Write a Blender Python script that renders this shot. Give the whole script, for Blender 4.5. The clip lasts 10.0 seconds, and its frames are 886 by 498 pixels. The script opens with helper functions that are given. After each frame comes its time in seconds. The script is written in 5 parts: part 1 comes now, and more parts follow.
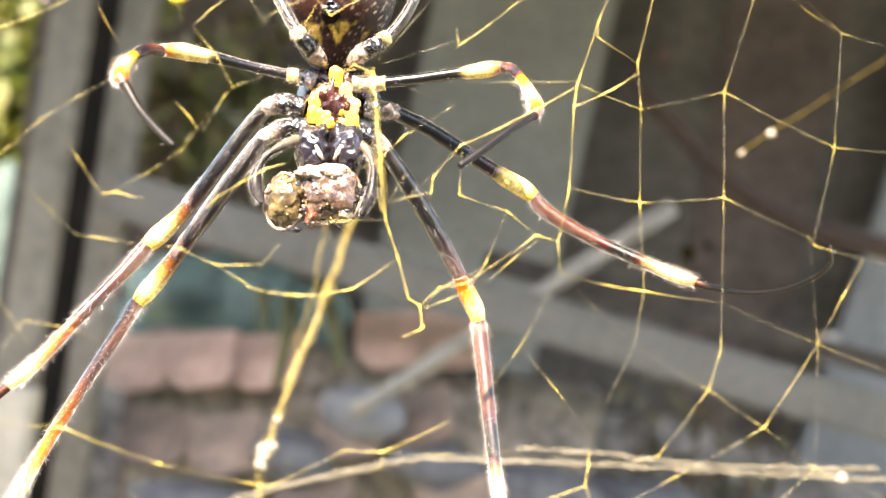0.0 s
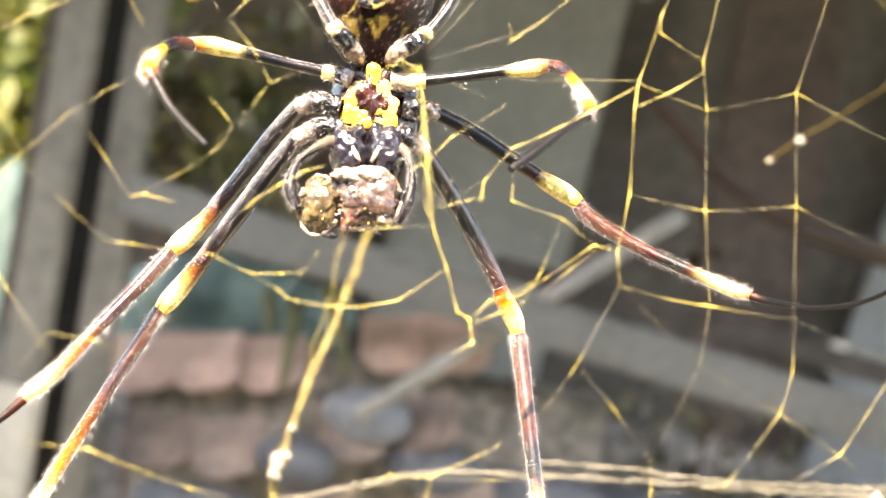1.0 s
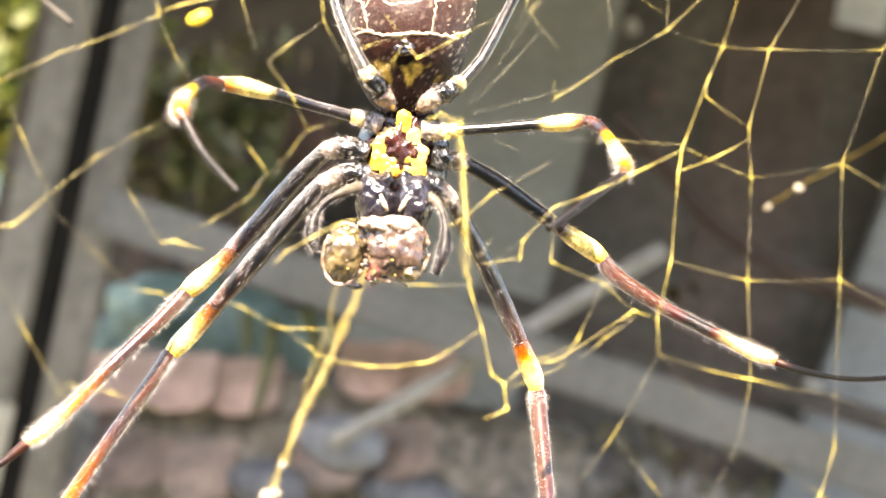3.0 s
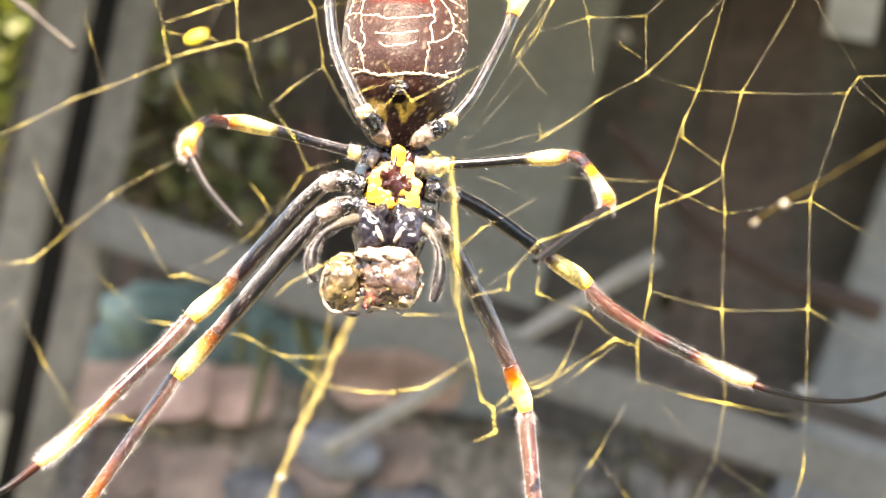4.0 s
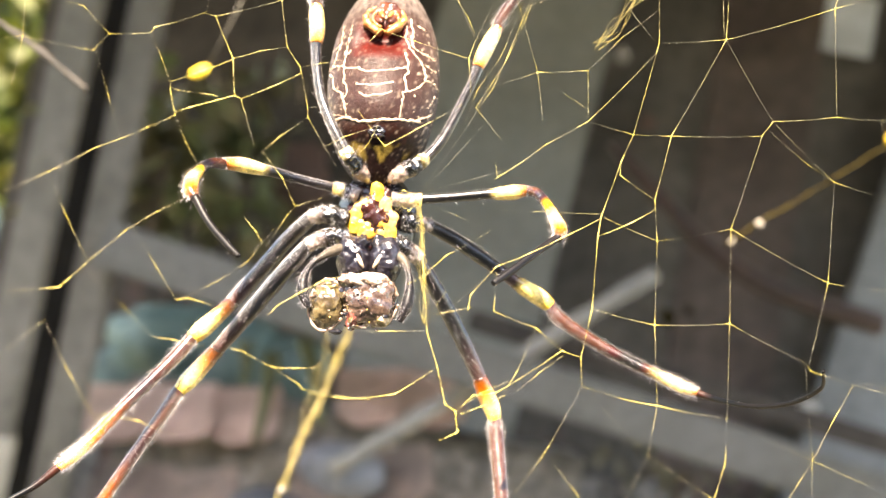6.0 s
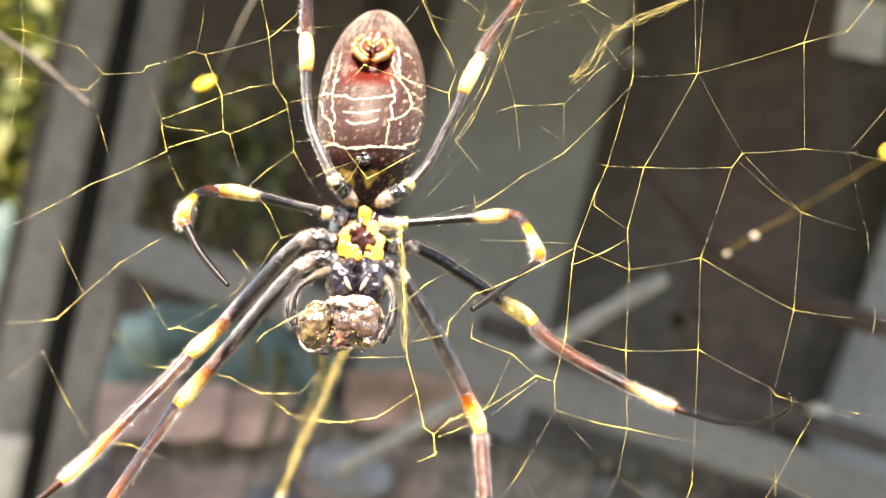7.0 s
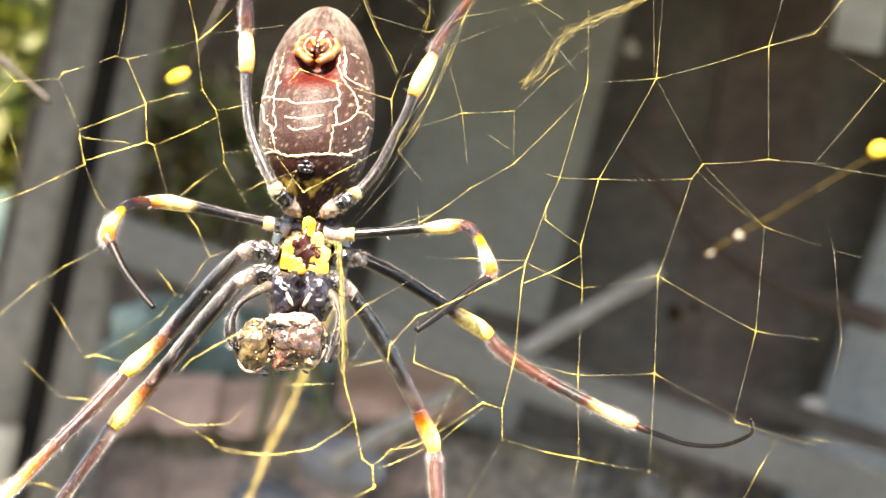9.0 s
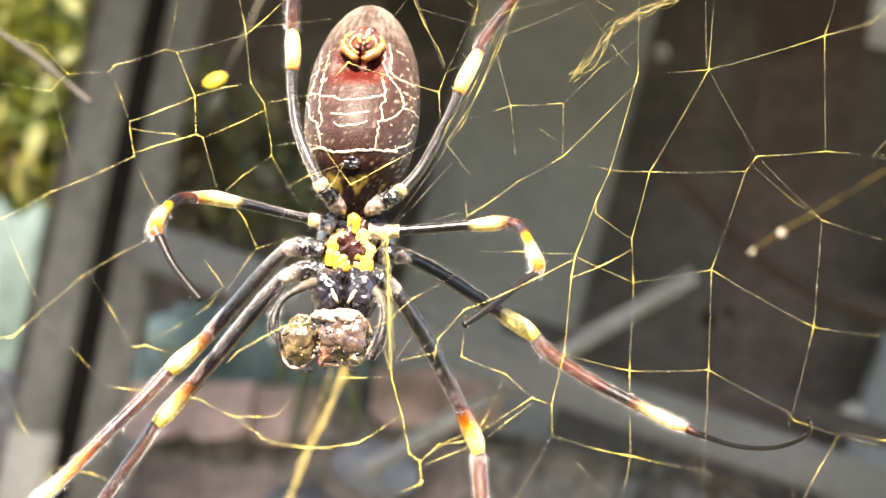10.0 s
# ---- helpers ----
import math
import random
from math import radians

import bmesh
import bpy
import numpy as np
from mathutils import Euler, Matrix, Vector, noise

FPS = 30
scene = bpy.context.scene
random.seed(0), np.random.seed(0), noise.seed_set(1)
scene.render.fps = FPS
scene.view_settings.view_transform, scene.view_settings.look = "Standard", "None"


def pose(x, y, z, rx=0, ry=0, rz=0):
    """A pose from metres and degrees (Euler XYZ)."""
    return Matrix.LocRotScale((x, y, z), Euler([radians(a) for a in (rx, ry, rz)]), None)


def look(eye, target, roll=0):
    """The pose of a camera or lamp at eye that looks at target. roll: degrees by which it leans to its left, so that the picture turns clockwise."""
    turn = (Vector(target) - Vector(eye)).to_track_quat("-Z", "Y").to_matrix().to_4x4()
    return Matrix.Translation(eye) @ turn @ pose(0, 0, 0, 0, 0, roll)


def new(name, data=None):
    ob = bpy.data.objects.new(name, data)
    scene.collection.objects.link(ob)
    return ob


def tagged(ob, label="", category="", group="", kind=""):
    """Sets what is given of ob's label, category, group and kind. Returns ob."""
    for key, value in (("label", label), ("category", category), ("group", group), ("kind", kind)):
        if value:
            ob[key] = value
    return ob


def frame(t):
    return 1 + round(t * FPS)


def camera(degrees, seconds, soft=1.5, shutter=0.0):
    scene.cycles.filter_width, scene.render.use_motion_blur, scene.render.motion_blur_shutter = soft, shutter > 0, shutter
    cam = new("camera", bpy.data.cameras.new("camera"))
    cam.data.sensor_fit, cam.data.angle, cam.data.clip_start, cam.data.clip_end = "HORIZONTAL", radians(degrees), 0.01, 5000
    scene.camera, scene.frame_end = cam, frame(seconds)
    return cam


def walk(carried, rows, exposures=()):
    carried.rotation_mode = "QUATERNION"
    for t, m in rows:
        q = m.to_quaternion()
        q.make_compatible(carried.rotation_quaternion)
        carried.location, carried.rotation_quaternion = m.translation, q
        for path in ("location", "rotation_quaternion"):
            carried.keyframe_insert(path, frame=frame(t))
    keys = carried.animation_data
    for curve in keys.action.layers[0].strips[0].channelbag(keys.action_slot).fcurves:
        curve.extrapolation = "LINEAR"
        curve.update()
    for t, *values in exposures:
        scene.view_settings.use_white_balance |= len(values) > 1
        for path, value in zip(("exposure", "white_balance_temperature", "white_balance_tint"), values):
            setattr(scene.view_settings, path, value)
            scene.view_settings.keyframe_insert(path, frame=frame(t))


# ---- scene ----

# Lengths below are in centimetres of a frame that starts at the first eye and leans with the camera; BASE lays it into the world.
CM = 0.01
BASE = pose(0, 0, 1.5, 0, -8.5, 0)
PIVOT = Vector((-0.9, 8.4, 1.5))          # the middle of the animal, about which the web sways

PATH = [
    (0, 0.0604, 0.0055, 0.0568, 90.020, -0.014, 0.002),
    (0.5, -0.1463, 0.3006, -0.1893, 89.825, -0.215, 0.283),
    (1, -0.2844, 0.4728, 0.0974, 90.270, -0.754, 0.262),
    (1.5, -0.0730, 0.7127, -0.0161, 90.449, -1.152, 0.067),
    (2, -0.2445, 0.8412, 0.2245, 90.481, -1.823, 0.117),
    (2.5, -0.7220, 0.9323, 0.1507, 90.706, -1.463, -0.578),
    (2.7, -0.7153, 0.8220, 0.3159, 91.334, -2.242, -0.846),
    (3.8, -0.7933, 0.3645, 0.3632, 92.363, -2.631, -1.596),
    (4, -0.7651, 0.2516, 0.5264, 92.408, -2.346, -1.666),
    (4.5, -0.8070, 0.2133, 0.5304, 92.590, -2.340, -1.382),
    (5, -0.8704, -0.1749, 0.6121, 92.488, -2.358, -1.007),
    (5.5, -0.5175, -0.8328, 1.0050, 93.702, -2.100, -1.486),
    (6, -0.4882, -0.7990, 0.5584, 93.617, -1.704, -1.326),
    (6.2, -0.5030, -0.9039, 0.4761, 93.694, -1.657, -1.357),
    (7.3, -0.1037, -1.1666, 0.8837, 93.418, -2.096, -0.372),
    (7.5, -0.1848, -1.1264, 0.6784, 92.691, -1.937, -0.973),
    (8, -0.4273, -1.0687, 0.5653, 92.469, -2.311, -0.986),
    (8.5, -0.3511, -0.7856, 0.6024, 92.683, -2.602, -0.992),
    (9, 0.3492, -0.6604, 1.0593, 92.966, -2.244, -0.657),
    (9.5, -0.0578, -0.4019, 0.7906, 93.088, -1.720, -0.059),
    (10, 0.1942, -0.5594, 0.8811, 93.423, -1.904, 1.349),
]
SWAY = [
    (0, 0.0000, -0.0000, -0.0000, 0.016, -0.015, 0.006),
    (0.5, 0.0000, -0.0000, 0.0000, 0.270, -0.099, -0.005),
    (1, 0.0000, -0.0000, 0.0000, 0.021, -0.170, -0.052),
    (1.5, 0.0000, 0.0000, 0.0000, -0.019, -0.195, 0.222),
    (2, 0.0000, 0.0000, 0.0000, -0.348, -0.335, 0.164),
    (2.5, 0.0000, 0.0000, -0.0000, -0.288, 0.301, -0.251),
    (2.7, 0.0000, -0.0000, 0.0000, -0.247, 0.354, -0.282),
    (3.8, 0.0000, 0.0000, -0.0000, -0.560, 0.465, -0.449),
    (4, -0.0212, -0.0004, 0.0000, -0.745, 0.525, -0.380),
    (4.5, -0.0266, -0.0003, 0.0000, -0.911, 0.290, -0.186),
    (5, -0.0334, -0.0002, -0.0000, -1.422, 0.061, 0.094),
    (5.5, -0.0719, -0.0033, 0.0000, -1.398, 0.156, -0.336),
    (6, -0.0358, -0.0017, 0.0000, -1.139, 0.729, -0.055),
    (6.2, -0.0302, -0.0013, 0.0000, -0.840, 0.665, 0.028),
    (7.3, -0.0009, -0.0017, 0.0248, 0.168, 0.341, -0.231),
    (7.5, -0.0009, -0.0022, 0.0247, 0.385, 0.309, -0.269),
    (8, -0.0010, -0.0025, 0.0245, 1.151, -0.063, -0.116),
    (8.5, -0.0011, -0.0024, 0.0238, 0.802, -0.030, 0.068),
    (9, 0.0009, 0.0012, -0.0235, 0.443, -0.066, 0.500),
    (9.5, 0.0014, 0.0037, -0.0457, -0.121, 0.722, 0.770),
    (10, 0.0024, 0.0052, -0.0758, -0.311, 0.554, 0.343),
]

cam = camera(54, 10.0, 1.3)
cam.data.dof.use_dof = True
cam.data.dof.focus_distance = 0.084
cam.data.dof.aperture_fstop = 23
walk(cam, [(t, BASE @ pose(CM * x, CM * y, CM * z, rx, ry, rz)) for t, x, y, z, rx, ry, rz in PATH],
     [(0.0, 4.1, 8250, 15), (2.5, 4.12, 8300, 15), (4.5, 3.93, 8200, 15), (10.0, 3.78, 8100, 14)])

# ---- light ----
world = bpy.data.worlds.new("sky")
scene.world = world
world.use_nodes = True
SUN_UP, SUN_TURN = 51, -20                 # degrees above the horizon; degrees to the right (minus: left) of straight behind the camera
sky = world.node_tree.nodes.new("ShaderNodeTexSky")
sky.sky_type, sky.sun_disc = "NISHITA", False
sky.sun_elevation, sky.sun_rotation = radians(SUN_UP), radians(180 - SUN_TURN)
back = world.node_tree.nodes["Background"]
back.inputs["Strength"].default_value = 0.084
world.node_tree.links.new(sky.outputs[0], back.inputs["Color"])
sun_data = bpy.data.lights.new("sun", "SUN")
sun_data.energy, sun_data.angle, sun_data.color = 2.7, radians(0.5), (1, 0.95, 0.88)
sun = new("sun", sun_data)
sun.matrix_world = look((math.sin(radians(SUN_TURN)) * 3, -math.cos(radians(SUN_TURN)) * 3, 1.5 + 3 * math.tan(radians(SUN_UP))), (0, 0.08, 1.5))


# ---- materials ----
def material(name, base, rough=0.5, metal=0.0, grain=0.0, scale=200.0, bump=0.0, second=None, mix_scale=20.0, pigment=False, coat=0.0, sheen=0.0, through_light=0.0, vary=0.0, gloss=0.5):
    """A surface with a base colour that drifts to a second one at a large scale, and grain and relief at a small one."""
    mat = bpy.data.materials.new(name)
    mat.use_nodes = True
    n, link = mat.node_tree.nodes, mat.node_tree.links.new
    bsdf = n["Principled BSDF"]
    bsdf.inputs["Roughness"].default_value, bsdf.inputs["Metallic"].default_value = rough, metal
    bsdf.inputs["Coat Weight"].default_value, bsdf.inputs["Sheen Weight"].default_value = coat, sheen
    bsdf.inputs["Coat Roughness"].default_value = 0.24
    bsdf.inputs["Specular IOR Level"].default_value = gloss
    coord = n.new("ShaderNodeTexCoord")
    fine = n.new("ShaderNodeTexNoise")
    fine.inputs["Scale"].default_value, fine.inputs["Detail"].default_value = scale, 5
    link(coord.outputs["Object"], fine.inputs["Vector"])
    if pigment:
        col = n.new("ShaderNodeAttribute")
        col.attribute_name = "pigment"
        colour = col.outputs["Color"]
    else:
        wide = n.new("ShaderNodeTexNoise")
        wide.inputs["Scale"].default_value, wide.inputs["Detail"].default_value = mix_scale, 4
        link(coord.outputs["Object"], wide.inputs["Vector"])
        spread = n.new("ShaderNodeMapRange")
        spread.inputs["From Min"].default_value, spread.inputs["From Max"].default_value = 0.35, 0.65
        link(wide.outputs["Fac"], spread.inputs["Value"])
        mix = n.new("ShaderNodeMix")
        mix.data_type = "RGBA"
        mix.inputs["A"].default_value, mix.inputs["B"].default_value = (*base, 1), (*(second or base), 1)
        link(spread.outputs["Result"], mix.inputs["Factor"])
        colour = mix.outputs["Result"]
    if grain or vary:
        shade = n.new("ShaderNodeMapRange")
        shade.inputs["To Min"].default_value, shade.inputs["To Max"].default_value = 1 - grain, 1 + grain
        shade.inputs["From Min"].default_value, shade.inputs["From Max"].default_value = 0.25, 0.75
        link(fine.outputs["Fac"], shade.inputs["Value"])
        value = shade.outputs["Result"]
        if vary:
            info = n.new("ShaderNodeObjectInfo")
            own = n.new("ShaderNodeMapRange")
            own.inputs["To Min"].default_value, own.inputs["To Max"].default_value = 1 - vary, 1 + vary
            link(info.outputs["Random"], own.inputs["Value"])
            times = n.new("ShaderNodeMath")
            times.operation = "MULTIPLY"
            link(value, times.inputs[0])
            link(own.outputs["Result"], times.inputs[1])
            value = times.outputs[0]
        scaled = n.new("ShaderNodeVectorMath")
        scaled.operation = "SCALE"
        link(colour, scaled.inputs[0])
        link(value, scaled.inputs["Scale"])
        colour = scaled.outputs[0]
    link(colour, bsdf.inputs["Base Color"])
    if bump:
        relief = n.new("ShaderNodeBump")
        relief.inputs["Strength"].default_value, relief.inputs["Distance"].default_value = bump, 0.4 / scale
        link(fine.outputs["Fac"], relief.inputs["Height"])
        link(relief.outputs[0], bsdf.inputs["Normal"])
    if through_light:
        thin = n.new("ShaderNodeBsdfTranslucent")
        link(colour, thin.inputs["Color"])
        both = n.new("ShaderNodeMixShader")
        both.inputs[0].default_value = through_light
        link(bsdf.outputs[0], both.inputs[1])
        link(thin.outputs[0], both.inputs[2])
        link(both.outputs[0], n["Material Output"].inputs["Surface"])
    return mat


M_LEG = material("leg_cuticle", (1, 1, 1), 0.3, grain=0.35, scale=6000, bump=0.2, pigment=True, coat=0.25)
M_FOOT = material("dull_foot_cuticle", (1, 1, 1), 0.45, grain=0.35, scale=5000, bump=0.2, pigment=True, gloss=0.2)
M_JOINT = material("jointed_cuticle", (1, 1, 1), 0.26, grain=0.35, scale=3000, bump=0.35, pigment=True, coat=0.6)
M_ABDOMEN = material("abdomen_skin", (1, 1, 1), 0.44, grain=0.3, scale=3500, bump=0.6, pigment=True, gloss=0.12)
M_CREAM = material("cream_marking", (0.6, 0.47, 0.33), 0.5, grain=0.2, scale=3000, bump=0.3, second=(0.36, 0.26, 0.18), mix_scale=300)
M_BLACK = material("black_cuticle", (0.005, 0.005, 0.008), 0.22, grain=0.3, scale=1800, bump=0.5, second=(0.013, 0.012, 0.015), mix_scale=400)
M_JAW = material("jaw_cuticle", (0.006, 0.006, 0.012), 0.2, grain=0.4, scale=1100, bump=0.5, second=(0.016, 0.013, 0.016), mix_scale=500, coat=0.5)
M_YELLOW = material("yellow_spot", (0.55, 0.29, 0.010), 0.25, grain=0.3, scale=2000, bump=0.3, second=(0.6, 0.44, 0.08), mix_scale=600)
M_RED = material("spinneret_skin", (0.03, 0.006, 0.004), 0.3, grain=0.3, scale=2000, bump=0.6, second=(0.085, 0.022, 0.008), mix_scale=700)
M_OLIVE = material("dull_yellow_patch", (0.5, 0.36, 0.07), 0.4, grain=0.3, scale=2500, bump=0.3, second=(0.3, 0.2, 0.05), mix_scale=600)
M_PREY = material("prey_shell", (0.085, 0.054, 0.038), 0.18, grain=0.6, scale=3800, bump=0.8, second=(0.035, 0.022, 0.02), mix_scale=1100, coat=0.7)
M_PINK = material("prey_flesh", (0.24, 0.07, 0.055), 0.22, grain=0.5, scale=1500, bump=0.8, second=(0.07, 0.02, 0.016), mix_scale=700)
M_SILK = material("golden_silk", (1, 1, 1), 0.4, grain=0.3, scale=1200, pigment=True)
M_GLUE = material("silk_glue", (0.88, 0.68, 0.12), 0.2, grain=0.2, scale=2000, second=(0.8, 0.65, 0.1), mix_scale=300)
M_STRING = material("shaggy_silk", (0.4, 0.32, 0.06), 0.6, grain=0.4, scale=500, second=(0.36, 0.3, 0.14), mix_scale=120)
M_PALE_SILK = material("dusty_silk", (0.07, 0.064, 0.045), 0.6, grain=0.3, scale=800, second=(0.11, 0.1, 0.075), mix_scale=100)
M_OCHRE_SILK = material("ochre_silk", (0.02, 0.0145, 0.004), 0.8, grain=0.3, scale=800, second=(0.027, 0.021, 0.007), mix_scale=100, gloss=0.03)
M_STALK = material("dry_stalk", (0.035, 0.03, 0.024), 0.8, grain=0.3, scale=400, bump=0.3, second=(0.025, 0.021, 0.017), mix_scale=80)
M_FLUFF = material("pale_fluff", (0.15, 0.132, 0.1), 0.8, grain=0.3, scale=800, second=(0.2, 0.175, 0.145), mix_scale=300)
M_TIMBER = material("weathered_timber", (0.13, 0.12, 0.095), 0.75, grain=0.25, scale=60, bump=0.4, second=(0.195, 0.178, 0.148), mix_scale=6, vary=0.1)
M_RAIL = material("grey_rail_paint", (0.125, 0.122, 0.105), 0.6, grain=0.2, scale=80, bump=0.2, second=(0.155, 0.15, 0.135), mix_scale=7)
M_BOARD = material("grey_green_board", (0.17, 0.175, 0.155), 0.7, grain=0.2, scale=70, bump=0.3, second=(0.215, 0.22, 0.2), mix_scale=5)
M_DARK = material("dark_board", (0.056, 0.05, 0.043), 0.8, grain=0.4, scale=40, bump=0.4, second=(0.088, 0.079, 0.066), mix_scale=6, vary=0.04)
# Near-black board colour that stands in for shade in the gaps.
M_GAP_SHADE = material("gap_shade_board", (0.036, 0.03, 0.023), 0.8, grain=0.4, scale=40, bump=0.4, second=(0.065, 0.052, 0.042), mix_scale=6, vary=0.2)
M_RUST = material("red_brown_bark", (0.12, 0.068, 0.052), 0.8, grain=0.3, scale=80, bump=0.4, second=(0.09, 0.06, 0.05), mix_scale=9)
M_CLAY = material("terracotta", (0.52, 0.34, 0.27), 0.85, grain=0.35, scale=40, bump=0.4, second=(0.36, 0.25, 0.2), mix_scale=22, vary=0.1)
M_DARK_CLAY = material("dark_terracotta", (0.29, 0.21, 0.165), 0.9, grain=0.4, scale=40, bump=0.5, second=(0.17, 0.13, 0.105), mix_scale=25, vary=0.3)
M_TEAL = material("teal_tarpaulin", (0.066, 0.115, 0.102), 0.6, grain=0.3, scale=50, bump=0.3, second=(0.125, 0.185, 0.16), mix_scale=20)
# Darker copy of the teal, its colour dimmed to offset the strong sun.
M_SUN_TEAL = material("sun_dimmed_teal", (0.012, 0.029, 0.027), 0.8, grain=0.3, scale=50, bump=0.3, second=(0.024, 0.046, 0.042), mix_scale=12)
M_RED_BOARD = material("red_brown_board", (0.06, 0.043, 0.036), 0.8, grain=0.4, scale=40, bump=0.4, second=(0.085, 0.064, 0.054), mix_scale=6)
M_FROST = material("pale_blue_board", (0.14, 0.15, 0.152), 0.6, grain=0.25, scale=70, bump=0.3, second=(0.185, 0.195, 0.2), mix_scale=5)
# Second leaf colour for shaded plants, its tone set for their shade.
M_SHADE_LEAF = material("shade_leaf", (0.085, 0.115, 0.035), 0.5, grain=0.4, scale=60, second=(0.17, 0.13, 0.07), mix_scale=14, through_light=0.25)
M_SOIL = material("leaf_litter", (0.10, 0.095, 0.08), 0.9, grain=0.6, scale=60, bump=0.8, second=(0.26, 0.235, 0.205), mix_scale=15)
M_GROUND = material("garden_ground", (0.16, 0.13, 0.09), 0.95, grain=0.4, scale=30, bump=0.6, second=(0.12, 0.13, 0.06), mix_scale=1.5)
M_LEAF = material("leaf", (0.05, 0.075, 0.010), 0.55, grain=0.4, scale=60, second=(0.11, 0.10, 0.010), mix_scale=7, through_light=0.4)
M_STONE = material("grey_stone", (0.14, 0.14, 0.15), 0.8, grain=0.3, scale=60, bump=0.5, second=(0.22, 0.225, 0.24), mix_scale=20)
M_ROOF = material("roof_sheet", (0.3, 0.28, 0.26), 0.7, grain=0.2, scale=30, bump=0.2, second=(0.36, 0.34, 0.3), mix_scale=3)
M_TWIG = material("grey_cane", (0.22, 0.21, 0.19), 0.7, grain=0.25, scale=90, bump=0.4, second=(0.3, 0.28, 0.25), mix_scale=15)

BLACK, SMOKE, BROWN, RUST = (0.0035, 0.003, 0.004), (0.009, 0.007, 0.0075), (0.035, 0.009, 0.005), (0.044, 0.013, 0.006)
AMBER, GOLD, PALE, LEMON = (0.42, 0.13, 0.012), (0.72, 0.54, 0.17), (0.26, 0.19, 0.155), (0.62, 0.4, 0.012)


# ---- shaping ----
def part(name, bm, mat, parent=None, label="", smooth=True):
    """Links a bmesh as one mesh object under its thing."""
    data = bpy.data.meshes.new(name)
    flat = bm.faces.layers.int.get("flat")
    for f in bm.faces:
        f.smooth = smooth and not (flat and f[flat])
    bm.to_mesh(data)
    bm.free()
    data.materials.append(mat)
    ob = new(name, data)
    ob.parent = parent
    return tagged(ob, label)


def empty(name, m=None):
    ob = new(name)
    ob.empty_display_size = 0.01
    if m is not None:
        ob.matrix_world = m
    return ob


def local(x, y, z):
    """A place of the centimetre frame, in metres from the pivot."""
    return (Vector((x, y, z)) - PIVOT) * CM


def there(x, y, z):
    """A place of the centimetre frame, in the world."""
    return BASE @ (Vector((x, y, z)) * CM)


def tint(bm, verts, colour):
    layer = bm.verts.layers.float_color.get("pigment") or bm.verts.layers.float_color.new("pigment")
    for v in verts:
        v[layer] = (*colour, 1)


def spline(points, steps):
    """A smooth run through points of any width (tuples of numbers)."""
    p = [np.array(q, float) for q in points]
    p = [2 * p[0] - p[1]] + p + [2 * p[-1] - p[-2]]
    out = []
    for i in range(1, len(p) - 2):
        for k in range(steps):
            u = k / steps
            out.append(0.5 * (2 * p[i] + (p[i + 1] - p[i - 1]) * u + (2 * p[i - 1] - 5 * p[i] + 4 * p[i + 1] - p[i + 2]) * u * u
                              + (3 * p[i] - p[i - 1] - 3 * p[i + 1] + p[i + 2]) * u ** 3))
    return out + [p[-2]]


def tube(bm, centres, radii, sides=10, colours=None, cap=True):
    """A round tube along centres (Vectors, metres)."""
    if colours and not bm.verts.layers.float_color.get("pigment"):
        bm.verts.layers.float_color.new("pigment")
    rings, side = [], None
    for i, c in enumerate(centres):
        along = (centres[min(i + 1, len(centres) - 1)] - centres[max(i - 1, 0)]).normalized()
        if side is None:
            side = along.orthogonal().normalized()
        side = (side - along * side.dot(along)).normalized()
        over = along.cross(side)
        ring = [bm.verts.new(c + float(radii[i]) * (math.cos(a) * side + math.sin(a) * over)) for a in (2 * math.pi * k / sides for k in range(sides))]
        if colours:
            layer = bm.verts.layers.float_color["pigment"]
            for v in ring:
                n = 1 + 0.45 * noise.noise(v.co * 1700) + 0.35 * noise.noise(v.co * 5200)
                v[layer] = (*[min(1, max(0.001, q * n)) for q in colours[i]], 1)
        rings.append(ring)
    for a, b in zip(rings, rings[1:]):
        for k in range(sides):
            bm.faces.new((a[k], a[(k + 1) % sides], b[(k + 1) % sides], b[k]))
    if cap:
        bm.faces.new(rings[0][::-1])
        bm.faces.new(rings[-1])
    return rings


def bristle(bm, root, way, length, thick, colour=None):
    """One fine hair: a slim three-sided spike."""
    side = way.orthogonal().normalized()
    over = way.cross(side)
    foot = [bm.verts.new(root + thick * (math.cos(a) * side + math.sin(a) * over)) for a in (0, 2.09, 4.19)]
    tip = bm.verts.new(root + way * length)
    flat = bm.faces.layers.int.get("flat") or bm.faces.layers.int.new("flat")
    for k in range(3):
        bm.faces.new((foot[k], foot[(k + 1) % 3], tip))[flat] = 1
    if colour:
        tint(bm, foot + [tip], colour)


def blob(bm, centre, size, turn=None, colour=None, rough=0.0, detail=3, freq=900.0, square=1.0):
    """A rounded lump with an uneven surface."""
    got = bmesh.ops.create_icosphere(bm, subdivisions=detail, radius=1.0)["verts"]
    m = (turn or Matrix.Identity(3)).to_3x3()
    for v in got:
        d = v.co.normalized()
        d = Vector([math.copysign(abs(c) ** square, c) for c in d])
        v.co = centre + m @ Vector((d.x * size[0], d.y * size[1], d.z * size[2]))
        if rough:
            v.co += (v.co - centre) * rough * (noise.noise(v.co * freq) + 0.5 * noise.noise(v.co * freq * 2.7) + 0.3 * noise.noise(v.co * freq * 6.9))
    if colour:
        tint(bm, got, colour)
    return got


